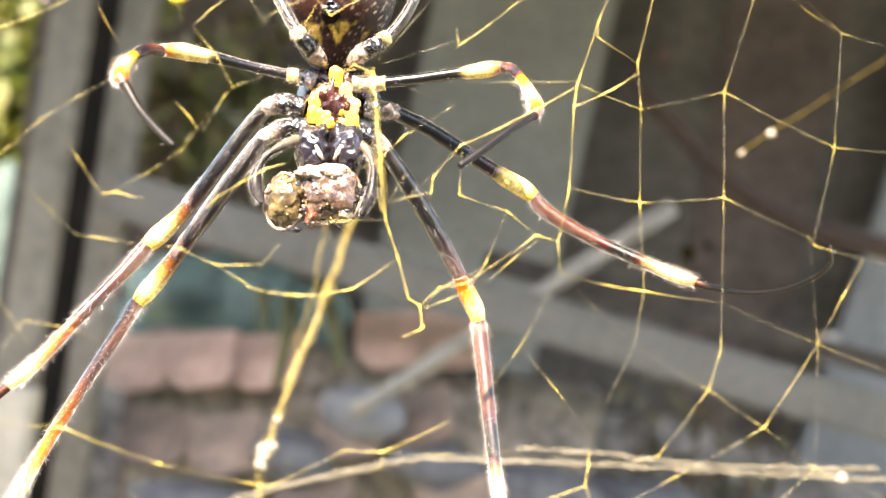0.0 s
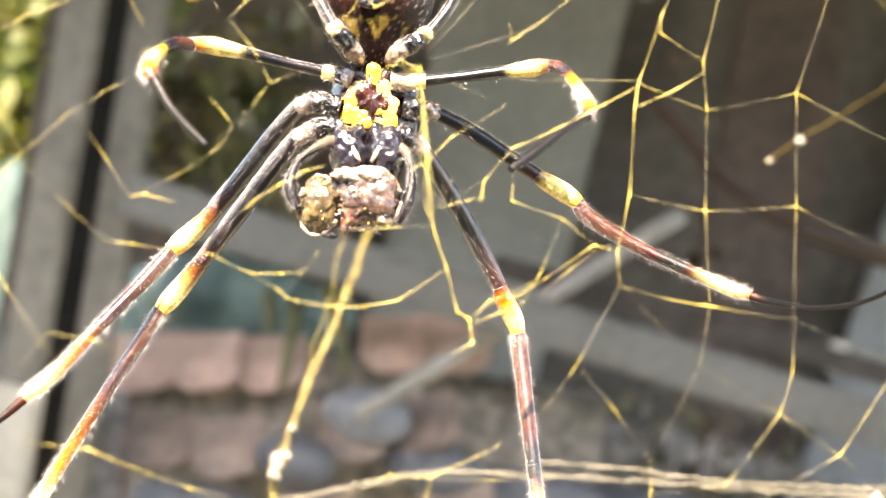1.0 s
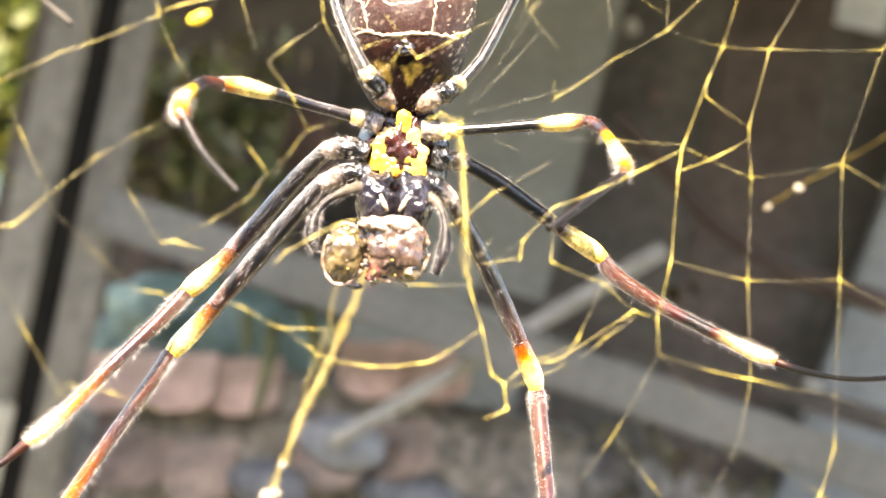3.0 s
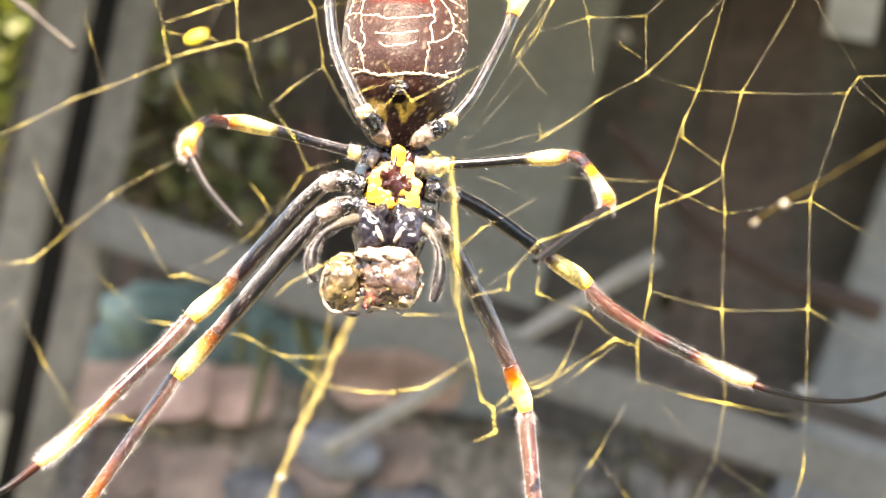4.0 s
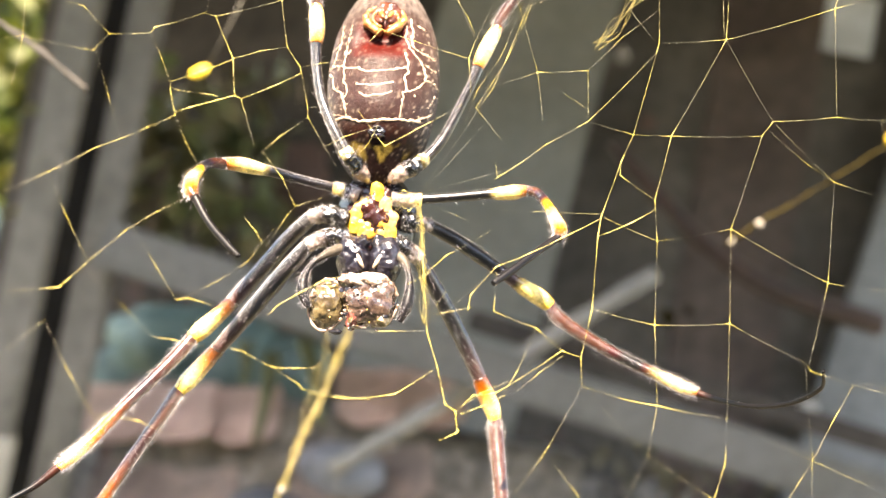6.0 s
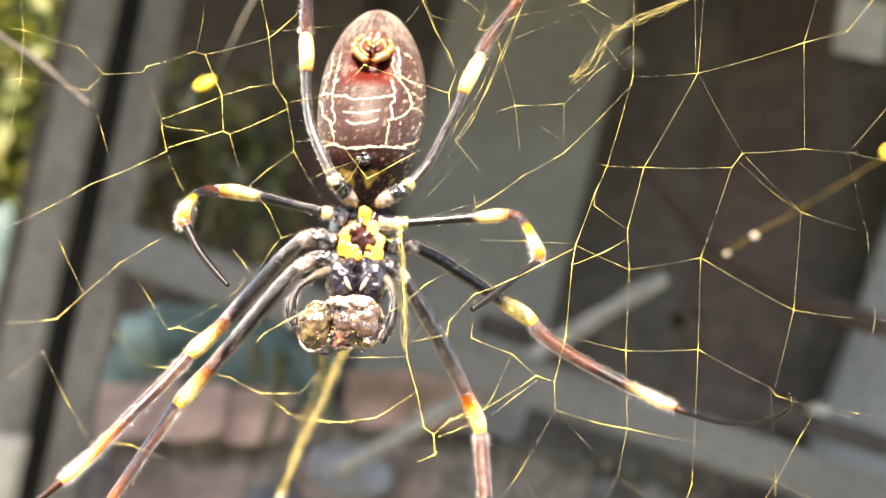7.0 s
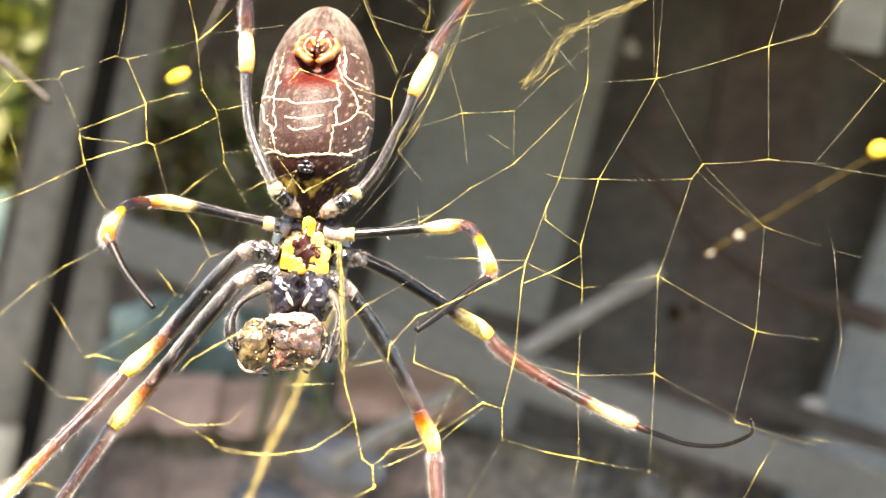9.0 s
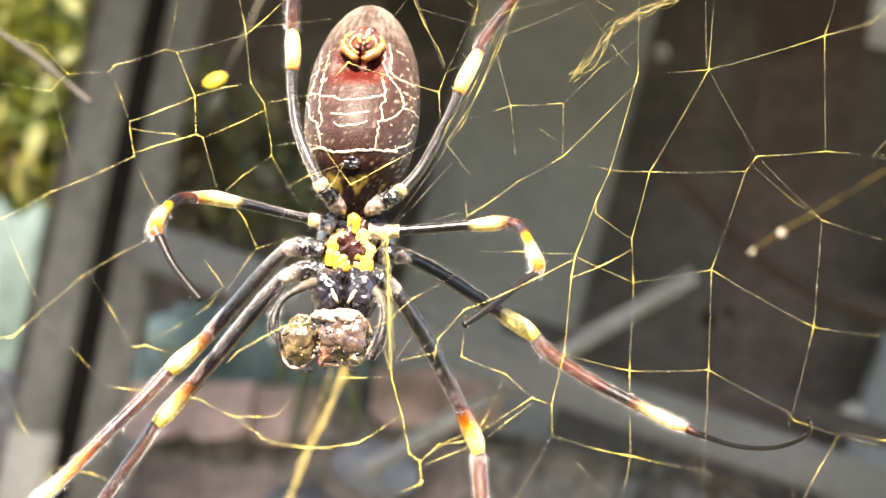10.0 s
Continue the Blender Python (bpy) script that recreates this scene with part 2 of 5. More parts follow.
def box(bm, size, centre=(0, 0, 0), bevel=0.0):
    got = bmesh.ops.create_cube(bm, size=1.0)["verts"]
    for v in got:
        v.co = Vector(centre) + Vector((v.co.x * size[0], v.co.y * size[1], v.co.z * size[2]))
    if bevel:
        edges = list({e for v in got for e in v.link_edges})
        bmesh.ops.bevel(bm, geom=edges, offset=bevel, segments=2, affect="EDGES")


def blend(a, b, u):
    return tuple(x + (y - x) * u for x, y in zip(a, b))


def hang(name, sways=True):
    """An Empty in the middle of the web; all that sways hangs on one of these."""
    ob = empty(name, BASE @ Matrix.Translation(PIVOT * CM))
    if sways:
        SWAYING.append(ob)
    return ob


SWAYING = []
rng = random.Random(7)

# ---- the yard behind ----
bm = bmesh.new()
bmesh.ops.create_grid(bm, x_segments=40, y_segments=40, size=120)
ground = tagged(part("ground", bm, M_GROUND), "bare brown garden ground with patches of moss", "ground", kind="structure")


def post(x, y, z, width, depth, label):
    """An upright timber, ground to roof through the given place, flattened to fit the view."""
    p = there(x, y, z)
    bm = bmesh.new()
    box(bm, (width, depth, ROOF_Z), (0, 0, ROOF_Z / 2), 0.004)
    ob = part("post", bm, M_TIMBER, smooth=False)
    ob.location = (p.x, p.y, 0)
    return tagged(ob, label, "post", "posts of the shelter")


ROOF_Z = 2.25
tall = post(-40.7, 90, 8, 0.044, 0.014, "thin weathered grey-brown timber post under the added roof, its sunlit foot coloured cream")
post(-34.6, 92, 8, 0.040, 0.014, "grey timber post with a sloping rail fixed to it")


# Near-black strip added to stand for the shaded gap between the posts.
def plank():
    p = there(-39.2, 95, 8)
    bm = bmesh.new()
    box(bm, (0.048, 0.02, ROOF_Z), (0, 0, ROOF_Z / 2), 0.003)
    ob = part("plank", bm, material("gap_shade_black", (0.008, 0.007, 0.006), 0.8, grain=0.4, scale=40, bump=0.4, second=(0.016, 0.013, 0.010), mix_scale=8, gloss=0.2), smooth=False)
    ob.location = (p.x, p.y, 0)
    tagged(ob, "near-black upright strip standing in for the shaded gap between the posts", "plank")


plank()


def fill_blocking_wall():
    """A plain unseen wall that closes the yard behind the camera, added to cut fill light."""
    bm = bmesh.new()
    box(bm, (7, 0.2, 2.7), (0, -2.1, 1.35), 0.01)
    tagged(part("wall_south", bm, material("grey_render", (0.12, 0.125, 0.135), 0.9, grain=0.3, scale=40, bump=0.4, second=(0.085, 0.09, 0.1), mix_scale=3), smooth=False), "unseen plain grey wall added to cut fill light on the spider", "wall", kind="structure")


fill_blocking_wall()


def sleeve():
    """A cream skin on the foot of the outer post, with sunlight put into its colour."""
    bm = bmesh.new()
    box(bm, (0.048, 0.018, 1.30), (0, 0, 0.65), 0.004)
    part("sunlit_foot", bm, material("sunlit_cream", (0.5, 0.46, 0.38), 0.6, grain=0.2, scale=90, bump=0.2, second=(0.34, 0.31, 0.26), mix_scale=9), tall, "post foot coloured cream for the sunlight on it", smooth=False)


sleeve()


# Added out of view overhead, to shade the yard while the web stays sunlit.
def roof():
    bm = bmesh.new()
    for i in range(32):
        box(bm, (0.094, 2.02, 0.02), (-1.3 + i * 0.09, 0.81, ROOF_Z + 0.011 + 0.021 * (i % 2)), 0.003)
    tagged(part("shade_roof", bm, M_ROOF, smooth=False), "unseen sheeted roof added to shade the yard", "roof", kind="structure")


roof()


def rail():
    a, b = there(-33.6, 89, 5.8), there(52, 89, -19.3)
    bm = bmesh.new()
    box(bm, ((b - a).length, 0.022, 0.048), (0, 0, 0), 0.004)
    ob = part("sloping_rail", bm, M_RAIL, smooth=False)
    ob.matrix_world = Matrix.Translation((a + b) / 2) @ Matrix.Rotation(math.atan2(a.z - b.z, b.x - a.x), 4, "Y")
    tagged(ob, "grey painted timber rail sloping down from the post", "rail")


rail()


# Dark strip added where only a shadow gap runs above the rail.
def batten():
    a, b = there(4.6, 94, -1.0), there(54, 94, -14.2)
    bm = bmesh.new()
    box(bm, ((b - a).length, 0.015, 0.024), (0, 0, 0), 0.003)
    ob = part("batten", bm, M_GAP_SHADE, smooth=False)
    ob.matrix_world = Matrix.Translation((a + b) / 2) @ Matrix.Rotation(math.atan2(a.z - b.z, b.x - a.x), 4, "Y")
    tagged(ob, "dark narrow strip behind the rail, standing in for a shadow gap", "batten")


batten()


def fence():
    """Upright boards behind the rail, two pale panels leaning among dark ones."""
    top = empty("board_fence")
    # The left boards are coloured near black in place of shade behind the posts.
    for left, right, mat, label, out, lean in ((-72.5, -60, M_GAP_SHADE, "", 33, 0), (-60, -40, M_GAP_SHADE, "", 0, 0), (-40, -21, M_GAP_SHADE, "", 33, 0), (-21, 4, M_DARK, "", 0, 0), (-9, 20, M_BOARD, "pale grey-green board", 60, 4.5),
                                               (8, 44, M_DARK, "", 0, 0), (44, 62, M_RED_BOARD, "dull red-brown board", 5, 0), (62, 84, M_DARK, "", 0, 0), (73.0, 125, M_FROST, "pale blue-grey board", 60, 9.9)):
        p = there((left + right) / 2, 150, 5)
        bm = bmesh.new()
        box(bm, ((right - left + (0.6 if out else 7)) * CM, 0.02, ROOF_Z), (0, 0, ROOF_Z / 2 - p.z), 0.003)
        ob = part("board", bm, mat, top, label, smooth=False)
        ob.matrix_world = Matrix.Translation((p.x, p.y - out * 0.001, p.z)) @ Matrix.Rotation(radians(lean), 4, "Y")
    return tagged(top, "tall fence of dark upright boards with two pale leaning panels", "fence")


fence()


def cane():
    a, b = there(24.4, 92, 4.5), there(-9.5, 92, -17.2)
    bm = bmesh.new()
    pts = [a.lerp(b, k / 12) for k in range(13)]
    tube(bm, pts, [0.0085 + 0.001 * math.sin(k * 2.2) for k in range(13)], 10)
    tagged(part("cane", bm, M_TWIG), "pale grey cane lying behind the rail", "cane")


cane()


def branch():
    pts = [there(*q) for q in ((26.4, 125, 25.0), (33.1, 125, 17.8), (41.3, 125, 9.9), (50.9, 125, 4.1), (66.1, 125, -0.6))]
    bm = bmesh.new()
    run = spline([tuple(p) for p in pts], 6)
    tube(bm, [Vector(p) for p in run], [0.010 + 0.008 * k / len(run) for k in range(len(run))], 10)
    tagged(part("branch", bm, material("dark_bark", (0.06, 0.037, 0.03), 0.85, grain=0.3, scale=80, bump=0.4, second=(0.045, 0.033, 0.028), mix_scale=9)), "reddish-brown bare branch before the dark boards", "branch")


branch()


def tiled_ledge():
    """A small slope of scalloped clay tiles, each row lapping over the one below."""
    top = empty("tiled_ledge")
    tile = bmesh.new()
    n = 10
    outline = [(-0.0405, 0.0), (0.0405, 0.0)] + [(0.0405 * math.cos(math.pi * k / n), -0.045 - 0.026 * math.sin(math.pi * k / n)) for k in range(n + 1)]
    front = [tile.verts.new((x, -0.009 - 0.012 * (1 - (x / 0.0405) ** 2), z)) for x, z in outline]
    rear = [tile.verts.new((x, -0.012 * (1 - (x / 0.0405) ** 2), z)) for x, z in outline]
    tile.faces.new(front)
    tile.faces.new(rear[::-1])
    for k in range(len(outline)):
        j = (k + 1) % len(outline)
        tile.faces.new((front[j], front[k], rear[k], rear[j]))
    data = bpy.data.meshes.new("tile")
    tile.to_mesh(data)
    tile.free()
    data.materials.append(M_CLAY)
    # The lower rows share this shape in a darker, more mottled clay.
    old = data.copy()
    old.materials[0] = M_DARK_CLAY
    for row in range(4):
        for k in range(6):
            if (row, k) in ((0, 3), (1, 2), (1, 5), (2, 4), (3, 1)):
                continue
            p = there(-35.5 + 7.3 * k + 3.4 * (row % 2), 104 - 3.2 * row - 0.9 * (k % 2), -10.2 - 9.0 * row + (2.6 if k > 2 else 0.2 * k) + rng.uniform(-0.5, 0.5))
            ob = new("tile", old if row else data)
            ob.parent = top
            loose = 1.0 if row else 0.3
            ob.matrix_world = Matrix.Translation(p) @ Euler((radians(-22 + loose * rng.uniform(-9, 9)), radians(-8 + loose * rng.uniform(-13, 8)), radians(loose * rng.uniform(-10, 10)))).to_matrix().to_4x4()
    p = there(-12, 108, -40)
    bm = bmesh.new()
    box(bm, (0.56, 0.06, p.z + 0.27), (0, 0, (p.z + 0.27) / 2), 0.004)
    ob = part("backing", bm, M_SOIL, top, "earth-stained backing", smooth=False)
    ob.location = (p.x, p.y, 0)
    return tagged(top, "slope of scalloped pinkish terracotta tiles on an earth-stained backing", "tiles")


tiled_ledge()


def stone(x, y, z, size, mat=None):
    bm = bmesh.new()
    blob(bm, Vector((0, 0, 0)), size, rough=0.35, freq=14, detail=3)
    ob = part("stone", bm, mat or M_STONE)
    ob.location = there(x, y, z)
    tagged(ob, "rounded blue-grey stone lying among the tiles", "stone", "stones among the tiles")


stone(-9.5, 97, -18, (0.05, 0.03, 0.03))
# A darker grey for the lower stones.
M_DARK_STONE = material("dark_stone", (0.06, 0.065, 0.075), 0.7, grain=0.4, scale=60, bump=0.5, second=(0.12, 0.12, 0.125), mix_scale=20)
stone(-17, 95, -22.5, (0.045, 0.03, 0.028), M_DARK_STONE)
stone(-2, 98, -24, (0.06, 0.035, 0.03), M_DARK_STONE)
stone(-27, 92.5, -27, (0.07, 0.03, 0.025), M_DARK_STONE)
stone(10, 98, -27, (0.09, 0.035, 0.03), M_DARK_STONE)
stone(24, 100, -30, (0.1, 0.04, 0.035), M_DARK_STONE)
stone(38, 101, -33, (0.1, 0.04, 0.035), M_DARK_STONE)


def hanging_stem(points, thick):
    """A dark shoot that trails down before the tiles."""
    bm = bmesh.new()
    run = spline(points, 8)
    tube(bm, [there(*q) for q in run], [thick * (1.15 - 0.6 * k / len(run)) for k in range(len(run))], 8)
    tagged(part("stem", bm, M_SHADE_LEAF), "dark green shoot trailing over the tiles", "stem", "shoots over the tiles")


hanging_stem(((-17.4, 99, -5.5), (-17.6, 98, -9.7), (-18.0, 97.5, -12.5), (-18.6, 97, -15.5)), 0.009)
hanging_stem(((-13.8, 99, -4.0), (-12.9, 98, -6.2), (-11.9, 97.5, -9.8), (-11.4, 97, -13.5)), 0.009)
hanging_stem(((-20.5, 99, -4.5), (-20.0, 98, -7.5), (-20.2, 97.5, -9.0)), 0.007)


def tarp(x, y, z, w, d, h, label, grounded=False):
    p = there(x, y, z)
    if grounded:
        p.z, h = (p.z + h) / 2, (p.z + h) / 2
    bm = bmesh.new()
    blob(bm, Vector((0, 0, 0)), (w, d, h), rough=0.38 if not grounded else 0.12, freq=17, square=0.8, detail=4)
    for v in bm.verts:
        v.co.z = max(v.co.z, -h * 0.95 if not grounded else -h)
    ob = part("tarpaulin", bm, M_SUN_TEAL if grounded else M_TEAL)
    ob.location = p
    tagged(ob, label, "tarpaulin")


tarp(-29, 118, -9, 0.14, 0.08, 0.075, "bunched teal tarpaulin behind the tiles")
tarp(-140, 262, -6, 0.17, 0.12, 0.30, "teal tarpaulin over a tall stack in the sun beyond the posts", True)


def bank():
    """A rough bank of soil and litter in front of the fence."""
    bm = bmesh.new()
    bmesh.ops.create_grid(bm, x_segments=90, y_segments=24, size=1)
    for v in bm.verts:
        x, y = v.co.x * 1.3, 1.12 + (v.co.y + 1) * 0.18
        h = 1.02 + 0.24 * (v.co.y + 1) / 2 + 0.05 * noise.noise((x * 6, y * 6, 0)) + 0.02 * noise.noise((x * 25, y * 25, 3))
        v.co = (x, y, h if v.co.y > -0.99 else 0)
    tagged(part("soil_bank", bm, M_SOIL), "mottled bank of soil and leaf litter", "soil", kind="structure")


bank()


# Small blobs added in place of blurred spots of light and colour.
def fence_speck(x, y, z, size, mat, label):
    bm = bmesh.new()
    blob(bm, Vector((0, 0, 0)), (size, size * 0.25, size * 1.2), rough=0.35, freq=60, detail=3)
    ob = part("fence_speck", bm, mat)
    ob.location = there(x, y, z)
    tagged(ob, label, "leaf", "scraps caught before the fence")


M_SCRAP = material("pale_speck", (0.42, 0.4, 0.37), 0.7, grain=0.3, scale=150, bump=0.3, second=(0.3, 0.28, 0.25), mix_scale=60)
fence_speck(31.8, 143, 43.5, 0.012, M_SCRAP, "pale speck standing in for a blurred bright spot")
fence_speck(36.3, 143, 32.0, 0.012, M_RUST, "brown speck standing in for a blurred spot")
fence_speck(61.2, 138, -15.6, 0.022, M_SCRAP, "pale speck standing in for a bright patch by the pale board")
fence_speck(-20.5, 138, 20.4, 0.045, M_RUST, "dull red-brown blob standing in for an unknown blurred area")
fence_speck(40.2, 143, -0.5, 0.012, M_OCHRE_SILK, "small ochre speck standing in for a blurred spot")
fence_speck(43.5, 143, 0.6, 0.008, M_OCHRE_SILK, "small ochre speck standing in for a blurred spot")


def sheet():
    """A stiff pale plate high on the fence, added in place of a bright bluish patch."""
    p = there(69.2, 140, 49.0)
    bm = bmesh.new()
    box(bm, (0.085, 0.006, 0.10), (0, 0, 0), 0.002)
    for v in bm.verts:
        v.co.y += 0.004 * noise.noise((v.co.x * 20, 0, v.co.z * 20))
    ob = part("bright_patch", bm, material("bright_patch_blue", (0.55, 0.6, 0.66), 0.5, grain=0.15, scale=60, bump=0.2, second=(0.38, 0.4, 0.42), mix_scale=12), smooth=False)
    ob.location = p
    tagged(ob, "pale bluish plate standing in for a bright patch high on the fence", "sheet")


sheet()


def shrub(x, y, z, spread, count, leaf, label, mat=None):
    """Thin stems from the ground with a loose crown of leaves."""
    top = empty("shrub")
    p = there(x, y, z)
    top.location = (p.x, p.y, 0)
    crown = bmesh.new()
    r = random.Random(round(x * 7 + y))
    for k in range(9):
        a = r.uniform(0, 6.28)
        end = Vector((math.cos(a) * spread[0] * r.uniform(0.2, 0.9), math.sin(a) * spread[1] * r.uniform(0.2, 0.9), p.z + r.uniform(-1, 1) * spread[2]))
        run = [Vector((0.02 * math.cos(a), 0.02 * math.sin(a), 0)).lerp(end, u) + Vector((0, 0, 0.1 * math.sin(3.14 * u))) for u in np.linspace(0, 1, 8)]
        stem = bmesh.new()
        tube(stem, run, [0.008 * (1 - 0.8 * u) for u in np.linspace(0, 1, 8)], 6)
        part("stem", stem, M_RUST, top)
    for k in range(count):
        c = Vector((r.gauss(0, 0.45) * spread[0], r.gauss(0, 0.45) * spread[1], p.z + r.gauss(0, 0.45) * spread[2]))
        m = Euler((r.uniform(0, 6.3), r.uniform(0, 6.3), r.uniform(0, 6.3))).to_matrix()
        l, w = leaf * r.uniform(0.6, 1.2), leaf * r.uniform(0.2, 0.35)
        vs = [crown.verts.new(c + m @ Vector(q)) for q in ((0, 0, 0), (l * 0.45, w, 0.1 * l), (l, 0, 0), (l * 0.45, -w, 0.1 * l))]
        crown.faces.new(vs)
    tagged(part("foliage", crown, mat or M_LEAF, top), kind="stuff")
    return tagged(top, label, "shrub")


shrub(-163, 300, 50, (0.36, 0.3, 0.66), 2300, 0.12, "sunlit yellow-green leafy shrub beyond the posts")
shrub(-235, 410, 60, (0.7, 0.3, 1.1), 3600, 0.2, "dense dark green shrub behind the sunlit one", material("hedge_leaf", (0.035, 0.06, 0.012), 0.5, grain=0.4, scale=40, second=(0.07, 0.085, 0.015), mix_scale=5, through_light=0.3))
shrub(-37, 128, 20, (0.17, 0.08, 0.15), 280, 0.06, "shaded green shrub in front of dark boards", M_SHADE_LEAF)
M_LITTER = material("dry_weed", (0.16, 0.145, 0.105), 0.7, grain=0.4, scale=60, second=(0.07, 0.07, 0.045), mix_scale=14, through_light=0.2)
shrub(30, 112, -20, (0.2, 0.05, 0.04), 60, 0.035, "low half-dry weeds below the rail", M_LITTER)
shrub(38, 122, -34, (0.2, 0.08, 0.06), 70, 0.04, "low straggling dry weeds on the soil bank", M_LITTER)


# ---- the web ----
def web_depth(x, z):
    """How far off the sheet of the web hangs: it bows gently away at the top and the sides."""
    return 6.826 + 0.0756 * x + 0.1772 * z - 0.0294 * x * x - 0.0182 * x * z - 0.0198 * z * z + 0.003 * x ** 3


def strand(web, width, *nodes):
    """One silk thread of the sheet through its knots, with a bead of glue at each knot and here and there between."""
    bm = bmesh.new()
    run, radii, tints, w = [], [], [], (0.17 + 0.64 * width) * 0.00088 * CM
    pts = [local(x, web_depth(x, z), z) for x, z in nodes]
    for i, (a, b) in enumerate(zip(pts, pts[1:])):
        beaded = width >= 1.6
        step = 0.00012 if beaded else 0.00028
        n = max(6, int((b - a).length / step))
        for k in range(n):
            u = k / n
            sag = Vector((0, 0, -0.012 * (b - a).length * 4 * u * (1 - u)))
            run.append(a.lerp(b, u) + sag)
            near = min(k if i > 0 else 99, n - k if i < len(pts) - 2 else 99) * step / 0.00028
            knot = 1 + 2.2 * max(0.0, 1 - near / 5)
            slow, quick = noise.noise(run[-1] * 240), noise.noise(run[-1] * 1500)
            sticky = min(1.0, max(0.0, 1.1 - near / 7, (width - 1.1) * 0.9 + slow, 1.6 * slow - 0.2))
            sticky *= width >= 0.7
            tints.append(blend((0.27, 0.255, 0.18), (0.5, 0.405, 0.085), sticky))
            drop = 1 + 0.55 * math.sin(k * 1.57) * max(0.0, min(1.0, 0.4 + 2.5 * noise.noise(run[-1] * 170))) if beaded else 1.0
            radii.append(w * knot * drop * max(0.5, 0.8 + 1.0 * slow + (2.0 * (quick - 0.3) if quick > 0.3 else 0)))
    run.append(pts[-1])
    radii.append(w * 1.6)
    tints.append((0.5, 0.405, 0.085))
    tube(bm, run, radii, 5, tints)
    thread = part("thread", bm, M_SILK, web)
    for i in range(1, len(pts) - 1):
        glue = bmesh.new()
        way = (pts[i + 1] - pts[i - 1]).normalized()
        size = w * rng.uniform(2.2, 3.8)
        blob(glue, pts[i], (size * 0.85, size * 0.85, size * rng.uniform(1.6, 4.2)), way.to_track_quat("Z", "Y").to_matrix(), rough=0.4, detail=2, freq=2500)
        part("bead", glue, M_GLUE, thread)
    return thread


def build_web():
    web = hang("orb_web")
    strand(web, 2, (1.66, 3.95), (1.67, 3.07), (1.44, 2.18), (1.33, 1.92), (1.15, 1.40), (1.12, 1.21), (1.07, 0.55), (0.97, 0.12), (0.98, -0.13))
    strand(web, 1.4, (2.33, 3.96), (2.29, 3.12), (1.79, 2.18), (1.64, 1.57), (1.66, 1.19), (1.63, 0.43), (1.64, -0.27))
    strand(web, 1.2, (2.24, 3.96), (2.27, 3.14))
    strand(web, 1, (2.29, 3.12), (2.72, 2.35))
    strand(web, 1.3, (2.62, 2.21), (2.33, 1.33), (2.30, 0.47), (2.25, -0.36))
    strand(web, 1.2, (2.72, 2.35), (3.27, 1.80), (3.77, 1.65))
    strand(web, 0.8, (2.67, 2.28), (3.03, 1.96), (3.27, 1.80))
    strand(web, 1.2, (3.44, 4.08), (3.28, 3.44), (3.30, 2.41))
    strand(web, 1, (3.27, 1.80), (3.19, 0.87), (2.99, 0.12))
    strand(web, 1.1, (1.67, 3.07), (2.29, 3.12), (3.28, 3.44), (3.79, 3.63))
    strand(web, 1.2, (1.02, 2.29), (1.44, 2.18), (1.79, 2.18), (2.62, 2.21), (2.72, 2.35), (3.30, 2.41), (3.79, 2.39))
    strand(web, 1.7, (1.67, 3.00), (1.02, 2.29), (0.63, 2.05), (0.41, 1.87), (0.16, 1.69))
    strand(web, 1, (-0.35, 3.62), (0.21, 3.48), (0.52, 3.64), (1.17, 3.80), (1.67, 4.00))
    strand(web, 1.1, (0.20, 3.79), (0.36, 3.35), (0.54, 2.74), (0.60, 2.27))
    strand(web, 1.1, (-0.02, 2.54), (0.54, 2.74), (1.01, 2.78), (1.02, 2.29))
    strand(web, 1.2, (1.01, 2.78), (1.32, 3.11), (1.67, 3.40))
    strand(web, 1.5, (1.33, 1.92), (1.32, 1.79), (1.64, 1.57))
    strand(web, 1.8, (1.65, 1.49), (1.43, 1.35), (1.12, 1.21))
    strand(web, 1.2, (1.15, 1.40), (1.66, 1.19), (2.33, 1.33), (3.19, 0.87), (3.74, 0.82))
    strand(web, 1.2, (0.24, 1.41), (0.66, 1.42), (1.15, 1.42))
    strand(web, 2.1, (1.15, 1.38), (0.79, 1.18), (0.51, 1.03), (0.20, 0.89), (-0.02, 0.63), (-0.04, 0.48))
    strand(web, 1.3, (1.07, 0.55), (1.63, 0.43), (2.30, 0.47), (2.96, 0.15))
    strand(web, 1.4, (2.96, 0.15), (3.01, 0.08), (3.69, -0.09))
    strand(web, 1.8, (0.15, 1.22), (-0.25, 0.97), (-0.42, 0.81))
    strand(web, 2.5, (-0.50, 1.52), (-0.45, 0.87), (-0.39, 0.28), (-0.29, -0.01), (-0.21, -0.32), (-0.12, -0.38), (-0.10, -0.55), (-0.25, -0.62))
    strand(web, 2.2, (-0.12, -0.38), (0.03, -0.24), (0.23, -0.21), (0.80, 0.17), (0.97, 0.12))
    strand(web, 2.1, (-0.29, -0.01), (-0.64, -0.25), (-1.04, -0.30), (-1.36, -0.26))
    strand(web, 1.2, (0.80, 0.17), (0.57, 0.36), (0.19, 0.49), (0.21, 0.84))
    strand(web, 1.4, (0.57, 0.36), (0.40, -0.04), (0.24, -0.28))
    strand(web, 2, (-0.08, -0.40), (0.10, -0.33), (0.31, -0.23))
    strand(web, 1.4, (-0.09, -0.35), (0.11, -0.21), (0.33, -0.11))
    strand(web, 1.3, (-0.38, 0.43), (-0.21, 0.47), (-0.01, 0.52))
    strand(web, 1.6, (-0.37, 0.44), (-0.24, 0.65))
    strand(web, 1.1, (0.40, -0.20), (0.60, -0.03), (0.81, 0.13))
